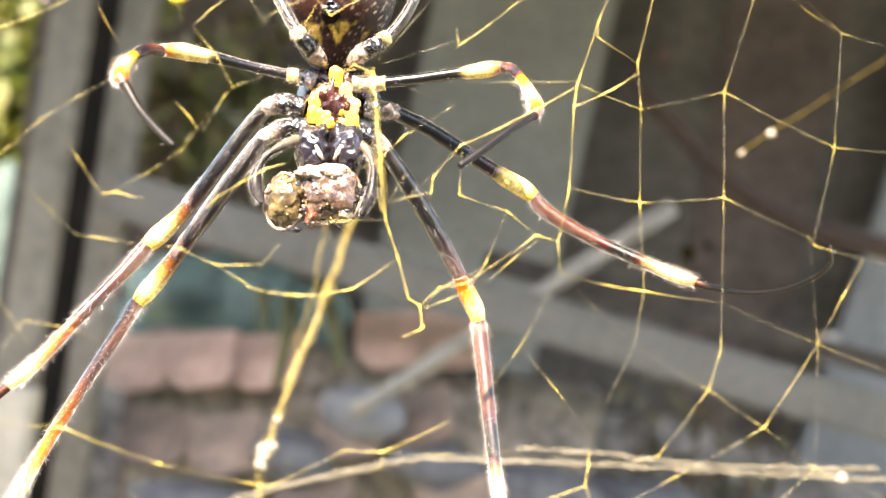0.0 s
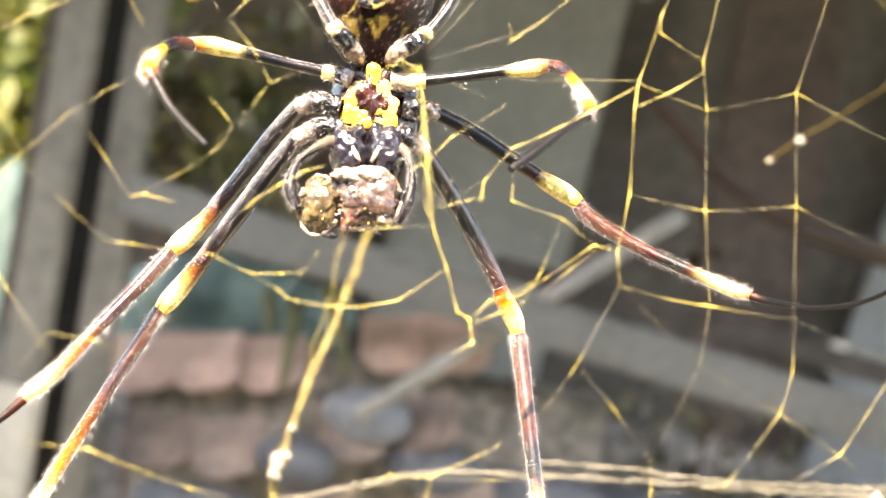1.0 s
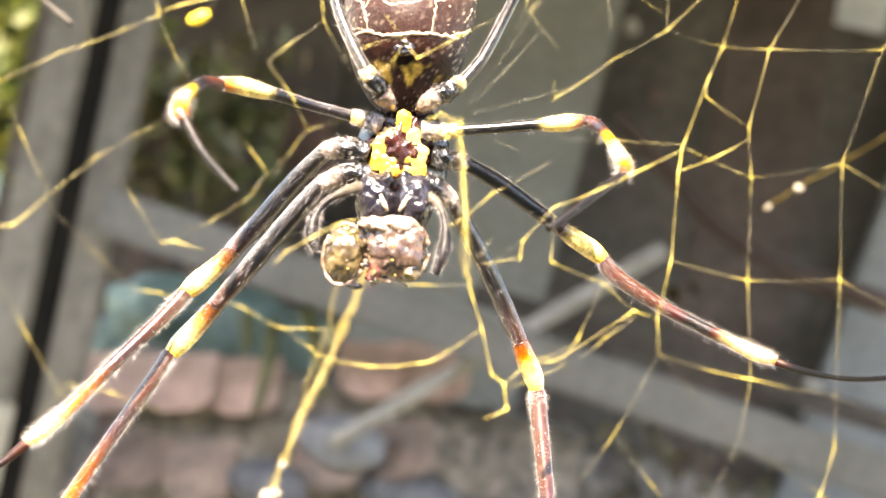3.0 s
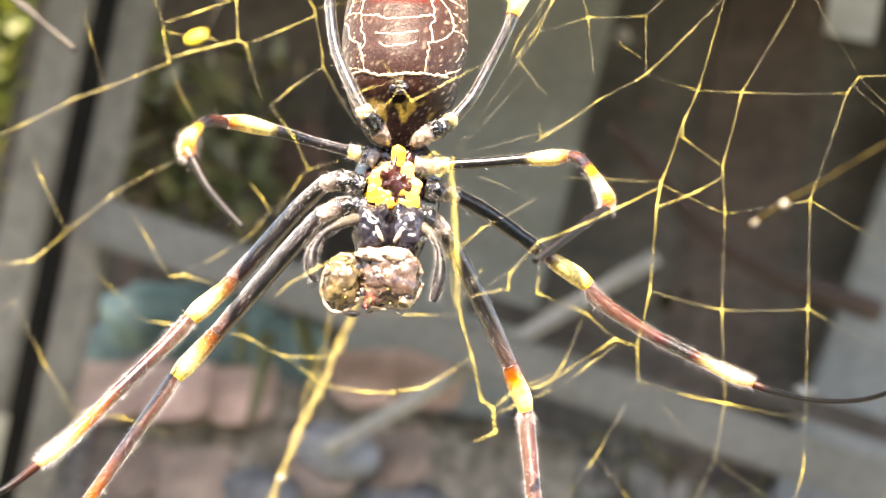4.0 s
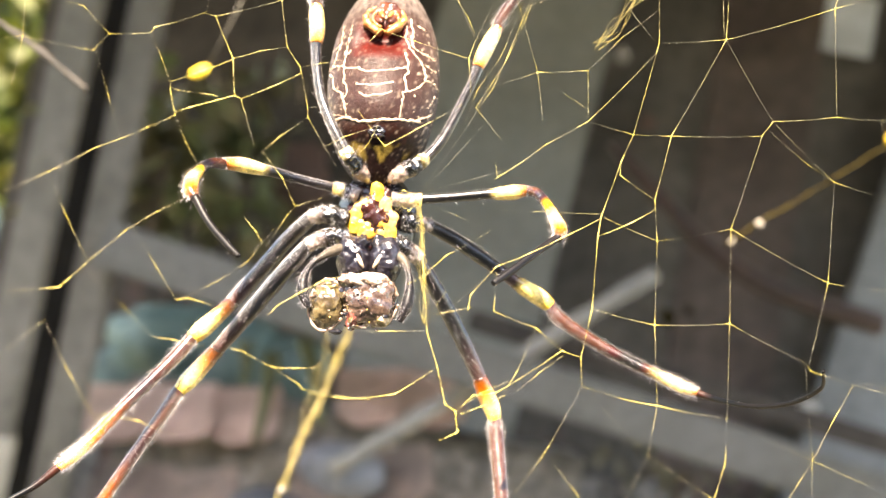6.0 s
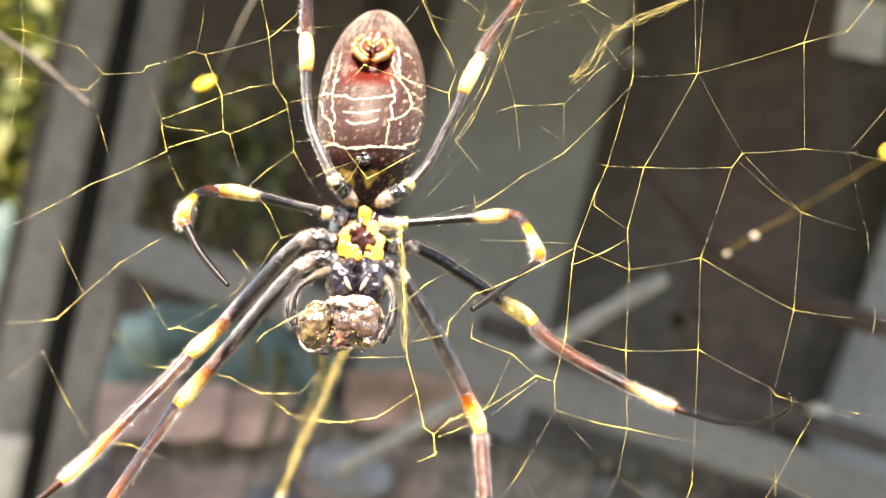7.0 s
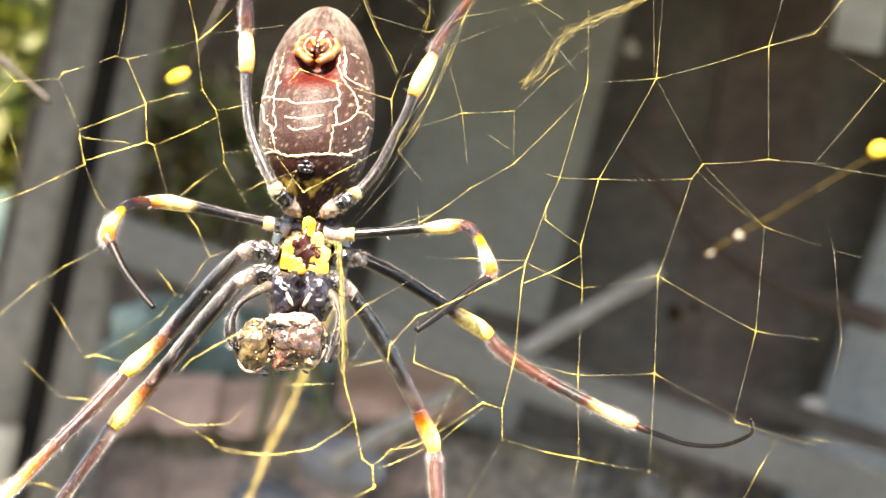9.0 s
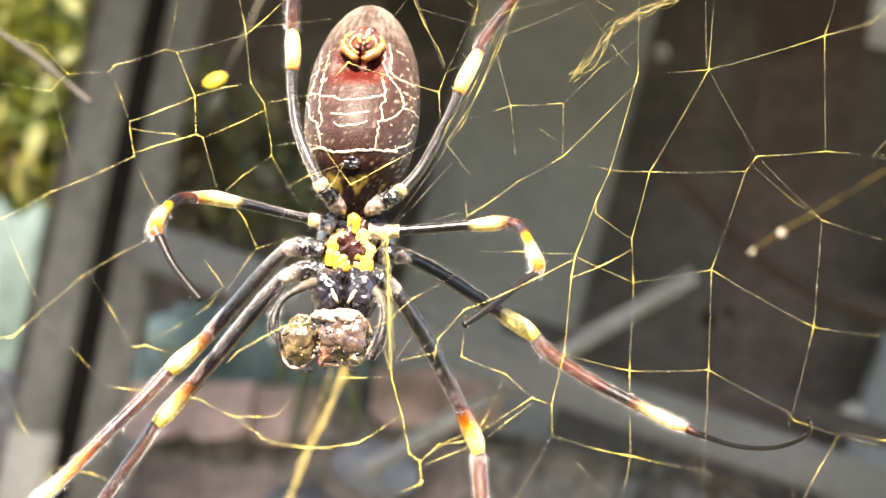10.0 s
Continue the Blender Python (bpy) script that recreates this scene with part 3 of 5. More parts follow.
    strand(web, 0.6, (1.02, -0.15), (1.23, -0.38), (1.48, -0.62))
    strand(web, 1.4, (-1.11, 0.27), (-0.72, 0.28), (-0.39, 0.30))
    strand(web, 2, (0.98, -0.13), (1.37, -0.23), (1.64, -0.27), (2.25, -0.36))
    strand(web, 1.2, (-3.99, 3.42), (-3.92, 3.07), (-3.89, 2.62), (-3.91, 2.18))
    strand(web, 1.4, (-4.07, 3.07), (-3.92, 3.07), (-3.48, 2.97), (-3.26, 2.75), (-2.94, 2.81))
    strand(web, 1.9, (-2.94, 2.81), (-2.91, 2.87), (-2.75, 2.94))
    strand(web, 1.1, (-2.75, 2.94), (-2.52, 3.06), (-2.42, 3.04), (-1.87, 3.26))
    strand(web, 2.1, (-1.86, 3.26), (-1.75, 3.37), (-1.57, 3.58))
    strand(web, 0.8, (-1.87, 3.33), (-1.42, 3.41), (-1.12, 3.47))
    strand(web, 1.3, (-3.26, 2.76), (-3.37, 2.58), (-3.89, 2.62), (-4.01, 2.58))
    strand(web, 0.7, (-2.46, 3.67), (-2.47, 3.35), (-2.50, 3.07))
    strand(web, 1.3, (-2.52, 3.06), (-2.42, 3.04), (-2.24, 2.66), (-2.20, 2.32), (-2.14, 2.29), (-1.99, 1.86))
    strand(web, 1.3, (-2.02, 3.82), (-1.95, 3.64), (-1.87, 3.34), (-1.78, 2.82), (-1.65, 2.64), (-1.56, 2.27), (-1.55, 2.17), (-1.27, 1.73))
    strand(web, 1.9, (-2.74, 2.38), (-2.49, 2.51), (-2.24, 2.65))
    strand(web, 1.2, (-2.24, 2.66), (-2.00, 2.76), (-1.77, 2.82))
    strand(web, 1.5, (-2.74, 2.38), (-2.73, 2.30), (-2.67, 2.08), (-2.88, 1.94), (-3.07, 1.82), (-3.25, 1.72), (-3.56, 1.47), (-3.83, 1.28))
    strand(web, 1, (-2.73, 2.33), (-2.68, 2.31), (-2.38, 2.30), (-2.33, 2.28))
    strand(web, 1.2, (-1.65, 2.64), (-1.47, 2.69), (-1.29, 2.74))
    strand(web, 1.9, (-2.67, 2.11), (-2.52, 2.18), (-2.35, 2.25), (-2.21, 2.31), (-2.14, 2.29))
    strand(web, 2, (-2.14, 2.29), (-1.88, 2.43), (-1.64, 2.58))
    strand(web, 1.5, (-1.92, 1.82), (-1.78, 1.97), (-1.55, 2.17))
    strand(web, 1.2, (-1.56, 2.26), (-1.35, 2.30))
    strand(web, 0.8, (-2.94, 2.81), (-2.83, 2.59), (-2.74, 2.38))
    strand(web, 0.7, (-2.67, 2.08), (-2.55, 1.82), (-2.42, 1.62))
    strand(web, 0.9, (-3.35, 2.59), (-3.21, 2.20), (-3.07, 1.81))
    strand(web, 1, (-3.56, 1.47), (-3.38, 1.11), (-3.18, 0.75))
    strand(web, 1.5, (-3.18, 0.75), (-2.94, 1.03), (-2.72, 1.21), (-2.50, 1.36))
    strand(web, 1.8, (-3.70, 0.48), (-3.35, 0.53), (-3.18, 0.75))
    strand(web, 1.2, (-3.63, 0.03), (-3.41, 0.26))
    strand(web, 0.9, (-3.41, 0.26), (-3.19, -0.13), (-2.87, -0.60))
    strand(web, 0.8, (-2.89, 1.06), (-2.68, 0.75), (-2.49, 0.47))
    strand(web, 1.7, (-2.49, 0.47), (-2.40, 0.49), (-2.21, 0.44))
    strand(web, 0.7, (-2.45, 0.48), (-2.19, 0.64), (-1.95, 0.83), (-1.77, 1.12))
    strand(web, 0.9, (-3.17, 0.67), (-2.86, 0.38), (-2.63, 0.16))
    strand(web, 1.1, (-2.63, 0.16), (-2.46, 0.14), (-2.24, 0.10))
    strand(web, 1.2, (-2.04, 0.09), (-1.93, 0.07), (-1.74, -0.03))
    strand(web, 1.6, (-1.75, 0.37), (-1.68, 0.46), (-1.50, 0.58), (-1.32, 0.69), (-1.18, 0.73))
    strand(web, 1.7, (-1.74, -0.03), (-1.66, -0.06), (-1.47, -0.06), (-1.32, -0.05))
    strand(web, 1.8, (-1.32, -0.05), (-1.21, 0.09))
    strand(web, 0.8, (-1.44, -0.21), (-1.32, -0.05))
    strand(web, 1.4, (-1.68, -0.05), (-1.45, -0.19), (-1.42, -0.23), (-1.03, -0.29), (-0.85, -0.30))
    strand(web, 2.2, (-2.02, 1.21), (-1.92, 1.10), (-1.85, 1.00))
    strand(web, 1.2, (-1.85, 1.00), (-1.95, 0.89))
    strand(web, 1.5, (-1.92, 1.82), (-1.73, 1.59), (-1.60, 1.34), (-1.38, 1.43))
    strand(web, 1, (-1.82, 0.96), (-1.66, 1.26), (-1.60, 1.34))
    strand(web, 1.2, (-1.41, 1.89), (-1.22, 2.01), (-0.92, 2.14))
    strand(web, 1, (0.17, 1.86), (0.19, 1.72), (0.36, 1.84))
    strand(web, 0.8, (0.36, 3.35), (0.20, 2.90), (-0.02, 2.54), (-0.12, 2.23))
    strand(web, 2.2, (3.37, -0.03), (3.19, -0.32), (2.98, -0.68))
    strand(web, 1.7, (2.98, -0.68), (2.52, -1.31), (1.81, -1.67), (1.20, -1.95))
    strand(web, 0.9, (2.96, 0.15), (2.98, -0.68), (2.89, -1.61))
    strand(web, 1.1, (2.25, -0.36), (2.98, -0.68), (3.49, -0.88))
    strand(web, 1.2, (2.25, -0.36), (2.22, -0.73), (2.11, -1.03), (1.69, -1.52), (1.16, -1.57))
    strand(web, 0.9, (1.55, -0.69), (2.11, -1.03), (2.52, -1.31), (2.89, -1.61), (3.41, -1.82))
    strand(web, 1.8, (2.36, -2.02), (2.89, -1.61))
    strand(web, 1.7, (0.43, -1.94), (0.86, -1.81), (1.13, -1.72))
    strand(web, 1.2, (1.17, -1.36), (1.16, -1.57), (1.13, -1.72), (1.23, -2.01))
    strand(web, 0.6, (1.81, -1.67), (2.12, -2.00))
    strand(web, 1.1, (0.98, -0.13), (0.66, -0.69), (0.41, -1.02))
    strand(web, 0.8, (0.66, -0.69), (0.93, -1.02), (1.17, -1.36))
    strand(web, 1.4, (1.64, -0.27), (1.55, -0.69))
    strand(web, 0.6, (1.55, -0.69), (1.17, -1.36))
    strand(web, 1.9, (-2.98, -1.12), (-2.60, -1.19), (-1.95, -1.47), (-1.34, -1.63), (-1.19, -1.66), (-0.67, -1.43), (-0.38, -1.45), (0.11, -1.24))
    strand(web, 1.2, (-0.67, -1.43), (0.04, -1.48), (0.73, -1.45))
    strand(web, 1.6, (-0.38, -1.45), (-0.42, -1.59))
    strand(web, 1.4, (-2.91, -0.45), (-2.65, -0.50), (-2.37, -0.61))
    strand(web, 1, (-2.91, -0.45), (-3.04, -0.65))
    strand(web, 1, (-1.95, -1.47), (-2.13, -1.71))
    strand(web, 1.3, (-0.41, 3.90), (-0.40, 3.75), (-0.27, 3.46), (-0.13, 3.24), (-0.06, 3.08))
    strand(web, 1, (-0.40, 3.75), (-0.56, 3.52))
    strand(web, 0.9, (-0.58, 3.80), (-0.40, 3.79), (-0.04, 3.82), (0.20, 3.85))
    strand(web, 1.2, (0.20, 3.90), (0.21, 3.62), (0.15, 3.42))
    strand(web, 0.9, (-0.18, 3.91), (0.19, 3.67))
    strand(web, 1.1, (0.61, 3.83), (0.53, 3.64), (0.38, 3.24), (0.26, 2.91), (0.13, 2.57), (-0.00, 2.37))
    strand(web, 1.2, (-0.33, 2.90), (-0.11, 2.83))
    strand(web, 0.6, (-0.04, 2.40), (0.20, 2.10))
    strand(web, 1.1, (0.74, 3.95), (1.17, 3.81), (1.45, 3.64))
    strand(web, 0.5, (1.18, 3.69), (1.47, 3.28), (1.63, 3.09))
    strand(web, 0.8, (0.80, 2.54), (0.99, 2.42))
    strand(web, 0.45, (0.20, 2.90), (-0.04, 2.29), (-0.46, 1.62))
    strand(web, 0.45, (0.07, 2.24), (-0.19, 1.91), (-0.47, 1.58))
    strand(web, 0.5, (0.36, 1.83), (0.03, 1.71), (-0.43, 1.56))
    strand(web, 0.6, (0.15, 1.22), (-0.17, 1.34), (-0.50, 1.47))
    strand(web, 1, (-0.92, 2.14), (-1.01, 1.94), (-1.15, 1.79))
    strand(web, 1.6, (1.17, 3.81), (1.35, 3.98))
    strand(web, 1.3, (3.24, 3.43), (3.68, 3.56), (3.91, 3.87), (4.09, 4.17))
    strand(web, 0.8, (3.68, 3.56), (4.30, 3.15), (4.67, 3.07))
    strand(web, 1.7, (4.30, 3.15), (3.70, 2.38))
    strand(web, 1, (3.70, 2.38), (4.69, 2.26))
    strand(web, 0.6, (3.70, 2.38), (3.88, 1.61), (3.94, 0.83), (3.75, -0.05))
    strand(web, 0.9, (3.88, 1.61), (4.69, 1.46))
    strand(web, 0.9, (3.95, 0.82), (4.68, 0.71))
    strand(web, 0.9, (3.42, 0.01), (3.75, -0.05), (4.66, -0.11))
    strand(web, 0.7, (3.75, -0.05), (4.54, -0.49))
    strand(web, 1.2, (0.36, 3.35), (1.17, 3.72))
    strand(web, 0.9, (-0.05, 3.03), (0.20, 3.63), (0.00, 3.78))
    strand(web, 1.6, (-0.05, 3.03), (-0.11, 2.84), (-0.08, 2.51))
    strand(web, 1, (-0.05, 3.03), (0.37, 3.26))
    strand(web, 2, (-1.04, 2.94), (-0.94, 3.07), (-0.63, 2.98), (-0.11, 2.84))
    strand(web, 1.8, (-1.10, 2.26), (-0.85, 1.95), (-0.55, 2.14), (-0.16, 2.39))
    strand(web, 0.8, (0.56, 3.69), (0.42, 3.27), (0.26, 2.88), (0.12, 2.62), (-0.03, 2.37), (0.21, 2.08))
    strand(web, 0.8, (-0.38, 3.76), (-0.07, 3.05))
    strand(web, 1.6, (-0.39, 0.81), (-0.58, 0.70))
    strand(web, 1, (-0.27, 0.43), (0.23, 0.92))
    strand(web, 1.8, (-0.78, 1.42), (-0.66, 1.55), (-0.5, 1.48), (-0.6, 1.36), (-0.72, 1.44))
    strand(web, 1.4, (-0.9, 1.36), (-0.74, 1.5), (-0.5, 1.52))
    return tagged(web, "open mesh of golden yellow silk threads hanging in the air", "spider web")


build_web()


# ---- the spider ----
def limb(name, leg, joints, lying=30, erect=10, mat=None, label=""):
    """One segment of a leg: joints of x, y, z, radius (cm) and pigment, blended along it; clothed in fine pale hairs, some of them upright."""
    bm = bmesh.new()
    run = spline([(*j[:4], *j[4]) for j in joints], 16)
    cs = [local(*q[:3]) for q in run]
    rs = [float(q[3]) * CM * (1 + 0.05 * noise.noise((q[0] * 9, q[2] * 9, 4))) for q in run]
    rings = tube(bm, cs, rs, 24, [tuple(np.clip(q[4:7], 0.002, 1)) for q in run])
    if name == "leg":
        for ring, c in zip(rings, cs):
            for v in ring:
                v.co += (v.co - c) * (0.26 * noise.noise(v.co * 1400) + 0.17 * noise.noise(v.co * 3500) + 0.1 * noise.noise(v.co * 7000))
    for k in range(lying + erect):
        i = rng.randrange(0, len(cs) - 1)
        u = rng.random()
        along = (cs[i + 1] - cs[i]).normalized()
        out = along.orthogonal().normalized()
        out.rotate(Matrix.Rotation(rng.uniform(0, 6.28), 3, along))
        if k % 6 and k < lying:                     # pale hairs crowd the sun-facing side, standing in for its bright shine
            other = Matrix.Rotation(rng.uniform(1.5, 4.7), 3, along) @ out
            out = max((out, other, -out), key=lambda o: 0.8 * o.z - 0.5 * o.x - 0.2 * o.y + rng.uniform(0, 0.6))
        flat = rng.uniform(1.0, 4.0) if k < lying else rng.uniform(0.2, 1.0)
        way = (out + along * flat).normalized()
        root = cs[i].lerp(cs[i + 1], u) + out * (rs[i] + (rs[i + 1] - rs[i]) * u) * 0.95
        long = rng.uniform(0.012, 0.032) if k < lying else rng.choice((0.025, 0.03, 0.035, 0.045, 0.055, 0.08)) * rng.uniform(0.7, 1.2)
        bristle(bm, root, way, long * CM, rng.uniform(0.0005, 0.0010) * (1 if k < lying else 1.1) * CM, ((0.58, 0.565, 0.59) if k < lying else (0.48, 0.46, 0.47)) if k % 4 else (0.2, 0.16, 0.14))
    return part(name, bm, mat or M_LEG, leg, label)


def leg(spider, coxa, femur, patella, tibia, foot, label, hairs=45):
    """A leg: its hip piece, and under it the thigh, knee, shin and the thin dark foot."""
    hip = limb("leg", spider, coxa, 1100, 260, M_JOINT, label)
    skin = sum((Vector(b[:3]) - Vector(a[:3])).length * (a[3] + b[3]) / 2 for a, b in zip(femur, femur[1:]))
    limb("femur", hip, femur, int(42000 * skin), hairs * 6)
    if femur[-1][4] == BROWN and patella[-1][4] == AMBER:
        patella = patella[:-1] + [(*patella[-1][:4], LEMON)]
    limb("patella", hip, patella, 160, 110, M_JOINT, "bright yellow knee joint")
    if tibia:
        long = sum((Vector(b[:3]) - Vector(a[:3])).length for a, b in zip(tibia, tibia[1:]))
        limb("tibia", hip, tibia, int(620 * long), int(1500 * long))
    if foot:
        limb("metatarsus", hip, foot, 4, 14, M_FOOT, label="thin dark foot segment")


def build_legs(s):
    dusk = (0.26, 0.2, 0.175)
    long_leg = "long leg banded black, yellow and reddish brown"
    # upper of the two that reach down on one side
    leg(s, [(-1.28, 8.45, 1.42, 0.09, SMOKE), (-1.48, 8.45, 1.47, 0.10, BLACK), (-1.68, 8.52, 1.44, 0.074, dusk)],
        [(-1.66, 8.52, 1.45, 0.075, SMOKE), (-1.95, 8.75, 1.2, 0.088, BLACK), (-2.3, 8.9, 0.8, 0.085, BLACK), (-2.55, 8.93, 0.5, 0.08, BROWN)],
        [(-2.53, 8.93, 0.52, 0.08, BROWN), (-2.66, 8.92, 0.38, 0.086, (0.24, 0.11, 0.03)), (-2.84, 8.85, 0.19, 0.10, GOLD), (-2.95, 8.78, 0.07, 0.07, AMBER)],
        [(-2.93, 8.78, 0.09, 0.072, RUST), (-3.1, 8.65, -0.16, 0.068, RUST), (-3.45, 8.4, -0.6, 0.06, RUST), (-3.7, 8.25, -0.92, 0.062, AMBER), (-3.86, 8.15, -1.1, 0.07, GOLD), (-3.98, 8.08, -1.22, 0.05, AMBER)],
        [(-3.97, 8.08, -1.21, 0.045, BROWN), (-4.2, 7.95, -1.42, 0.032, BLACK), (-4.6, 7.75, -1.62, 0.025, BLACK), (-5.1, 7.4, -1.68, 0.02, BLACK)], long_leg)
    leg(s, [(-1.25, 8.42, 1.22, 0.09, SMOKE), (-1.45, 8.4, 1.22, 0.10, BLACK), (-1.68, 8.4, 1.12, 0.074, dusk)],
        [(-1.66, 8.4, 1.14, 0.075, SMOKE), (-1.95, 8.55, 0.82, 0.088, BLACK), (-2.3, 8.7, 0.4, 0.086, BLACK), (-2.66, 8.85, -0.02, 0.078, BROWN)],
        [(-2.64, 8.85, 0.0, 0.08, BROWN), (-2.78, 8.88, -0.16, 0.09, (0.24, 0.11, 0.03)), (-2.95, 8.88, -0.36, 0.10, GOLD), (-3.06, 8.86, -0.5, 0.07, AMBER)],
        [(-3.05, 8.86, -0.48, 0.075, BROWN), (-3.18, 8.8, -0.72, 0.068, RUST), (-3.5, 8.6, -1.3, 0.062, RUST), (-3.85, 8.42, -1.95, 0.062, AMBER), (-4.0, 8.36, -2.24, 0.07, GOLD), (-4.1, 8.3, -2.45, 0.05, AMBER)],
        [(-4.1, 8.3, -2.43, 0.045, BROWN), (-4.4, 8.0, -3.0, 0.03, BLACK), (-4.6, 7.5, -3.6, 0.022, BLACK)], long_leg)
    # the one that hangs straight down
    leg(s, [(-0.78, 8.42, 1.2, 0.09, SMOKE), (-0.66, 8.45, 1.14, 0.10, BLACK), (-0.5, 8.55, 1.04, 0.074, dusk)],
        [(-0.52, 8.54, 1.05, 0.075, SMOKE), (-0.3, 8.75, 0.72, 0.09, BLACK), (-0.02, 9.0, 0.25, 0.09, BLACK), (0.24, 9.2, -0.24, 0.08, BROWN)],
        [(0.23, 9.19, -0.22, 0.08, BROWN), (0.3, 9.25, -0.38, 0.10, AMBER), (0.4, 9.3, -0.58, 0.10, GOLD), (0.44, 9.3, -0.72, 0.072, AMBER)],
        [(0.44, 9.3, -0.7, 0.07, BROWN), (0.46, 9.25, -0.9, 0.085, RUST), (0.52, 9.0, -1.5, 0.075, RUST), (0.58, 8.75, -2.1, 0.065, RUST), (0.62, 8.6, -2.45, 0.07, GOLD), (0.65, 8.5, -2.7, 0.05, AMBER)],
        [(0.65, 8.5, -2.68, 0.04, BROWN), (0.7, 8.2, -3.2, 0.028, BLACK), (0.75, 7.6, -3.8, 0.02, BLACK)], long_leg)
    # the long one that reaches out over the mesh
    leg(s, [(-0.72, 8.5, 1.45, 0.09, SMOKE), (-0.58, 8.55, 1.43, 0.10, BLACK), (-0.4, 8.68, 1.42, 0.07, dusk)],
        [(-0.42, 8.67, 1.42, 0.07, SMOKE), (-0.1, 8.82, 1.28, 0.078, BLACK), (0.3, 9.0, 1.05, 0.078, BLACK), (0.6, 9.12, 0.87, 0.075, BROWN)],
        [(0.58, 9.11, 0.88, 0.075, BROWN), (0.72, 9.15, 0.8, 0.09, GOLD), (0.9, 9.2, 0.7, 0.098, GOLD), (1.02, 9.2, 0.61, 0.075, AMBER)],
        [(1.0, 9.2, 0.63, 0.07, BROWN), (1.14, 9.2, 0.46, 0.082, RUST), (1.6, 9.15, 0.18, 0.068, RUST), (2.1, 9.05, -0.06, 0.062, RUST), (2.35, 9.0, -0.17, 0.065, GOLD), (2.5, 8.95, -0.24, 0.068, GOLD), (2.64, 8.88, -0.28, 0.045, AMBER)],
        [(2.62, 8.9, -0.28, 0.042, BROWN), (2.78, 8.75, -0.33, 0.034, BLACK), (3.0, 8.3, -0.36, 0.025, BLACK), (3.2, 7.8, -0.28, 0.022, BLACK), (3.33, 7.4, -0.1, 0.02, BLACK), (3.22, 7.1, 0.08, 0.015, BLACK)], long_leg, 60)
    # the short ones that reach sideways
    short = "short bent leg with yellow and orange joints"
    leg(s, [(-1.18, 8.45, 1.68, 0.075, PALE), (-1.3, 8.5, 1.73, 0.075, BLACK), (-1.45, 8.5, 1.76, 0.065, GOLD)],
        [(-1.44, 8.5, 1.76, 0.05, BLACK), (-1.8, 8.4, 1.82, 0.048, SMOKE), (-2.1, 8.25, 1.87, 0.055, SMOKE), (-2.2, 8.2, 1.88, 0.066, GOLD), (-2.36, 8.12, 1.9, 0.078, GOLD), (-2.48, 8.03, 1.89, 0.06, AMBER), (-2.54, 7.99, 1.88, 0.045, BROWN)],
        [(-2.52, 8.0, 1.88, 0.05, BROWN), (-2.6, 7.85, 1.86, 0.052, BROWN), (-2.66, 7.7, 1.78, 0.05, SMOKE), (-2.67, 7.58, 1.7, 0.05, AMBER)],
        [(-2.67, 7.6, 1.72, 0.05, AMBER), (-2.68, 7.45, 1.62, 0.066, GOLD), (-2.64, 7.28, 1.5, 0.07, AMBER), (-2.58, 7.22, 1.42, 0.045, RUST)],
        [(-2.58, 7.22, 1.43, 0.04, SMOKE), (-2.42, 7.12, 1.2, 0.034, BLACK), (-2.22, 7.0, 1.0, 0.032, BLACK), (-2.08, 6.92, 0.88, 0.022, BLACK)], short, 30)
    leg(s, [(-0.82, 8.42, 1.66, 0.075, PALE), (-0.68, 8.44, 1.66, 0.075, PALE), (-0.5, 8.44, 1.67, 0.065, GOLD)],
        [(-0.52, 8.44, 1.67, 0.05, BLACK), (-0.15, 8.42, 1.71, 0.05, BLACK), (0.2, 8.38, 1.75, 0.055, SMOKE), (0.31, 8.38, 1.76, 0.066, GOLD), (0.46, 8.37, 1.78, 0.078, GOLD), (0.58, 8.36, 1.8, 0.06, AMBER), (0.64, 8.35, 1.8, 0.045, BROWN)],
        [(0.61, 8.36, 1.8, 0.05, BROWN), (0.7, 8.3, 1.78, 0.055, RUST), (0.78, 8.2, 1.68, 0.052, RUST), (0.84, 8.05, 1.55, 0.05, AMBER)],
        [(0.83, 8.06, 1.57, 0.05, AMBER), (0.87, 7.95, 1.45, 0.066, GOLD), (0.9, 7.84, 1.33, 0.07, AMBER), (0.86, 7.72, 1.24, 0.045, BROWN)],
        [(0.87, 7.74, 1.26, 0.042, SMOKE), (0.65, 7.55, 1.1, 0.038, BLACK), (0.4, 7.36, 0.9, 0.038, BLACK), (0.2, 7.22, 0.75, 0.03, BLACK)], short, 30)
    # the two that reach up beside the abdomen
    up = "long leg reaching up beside the abdomen"
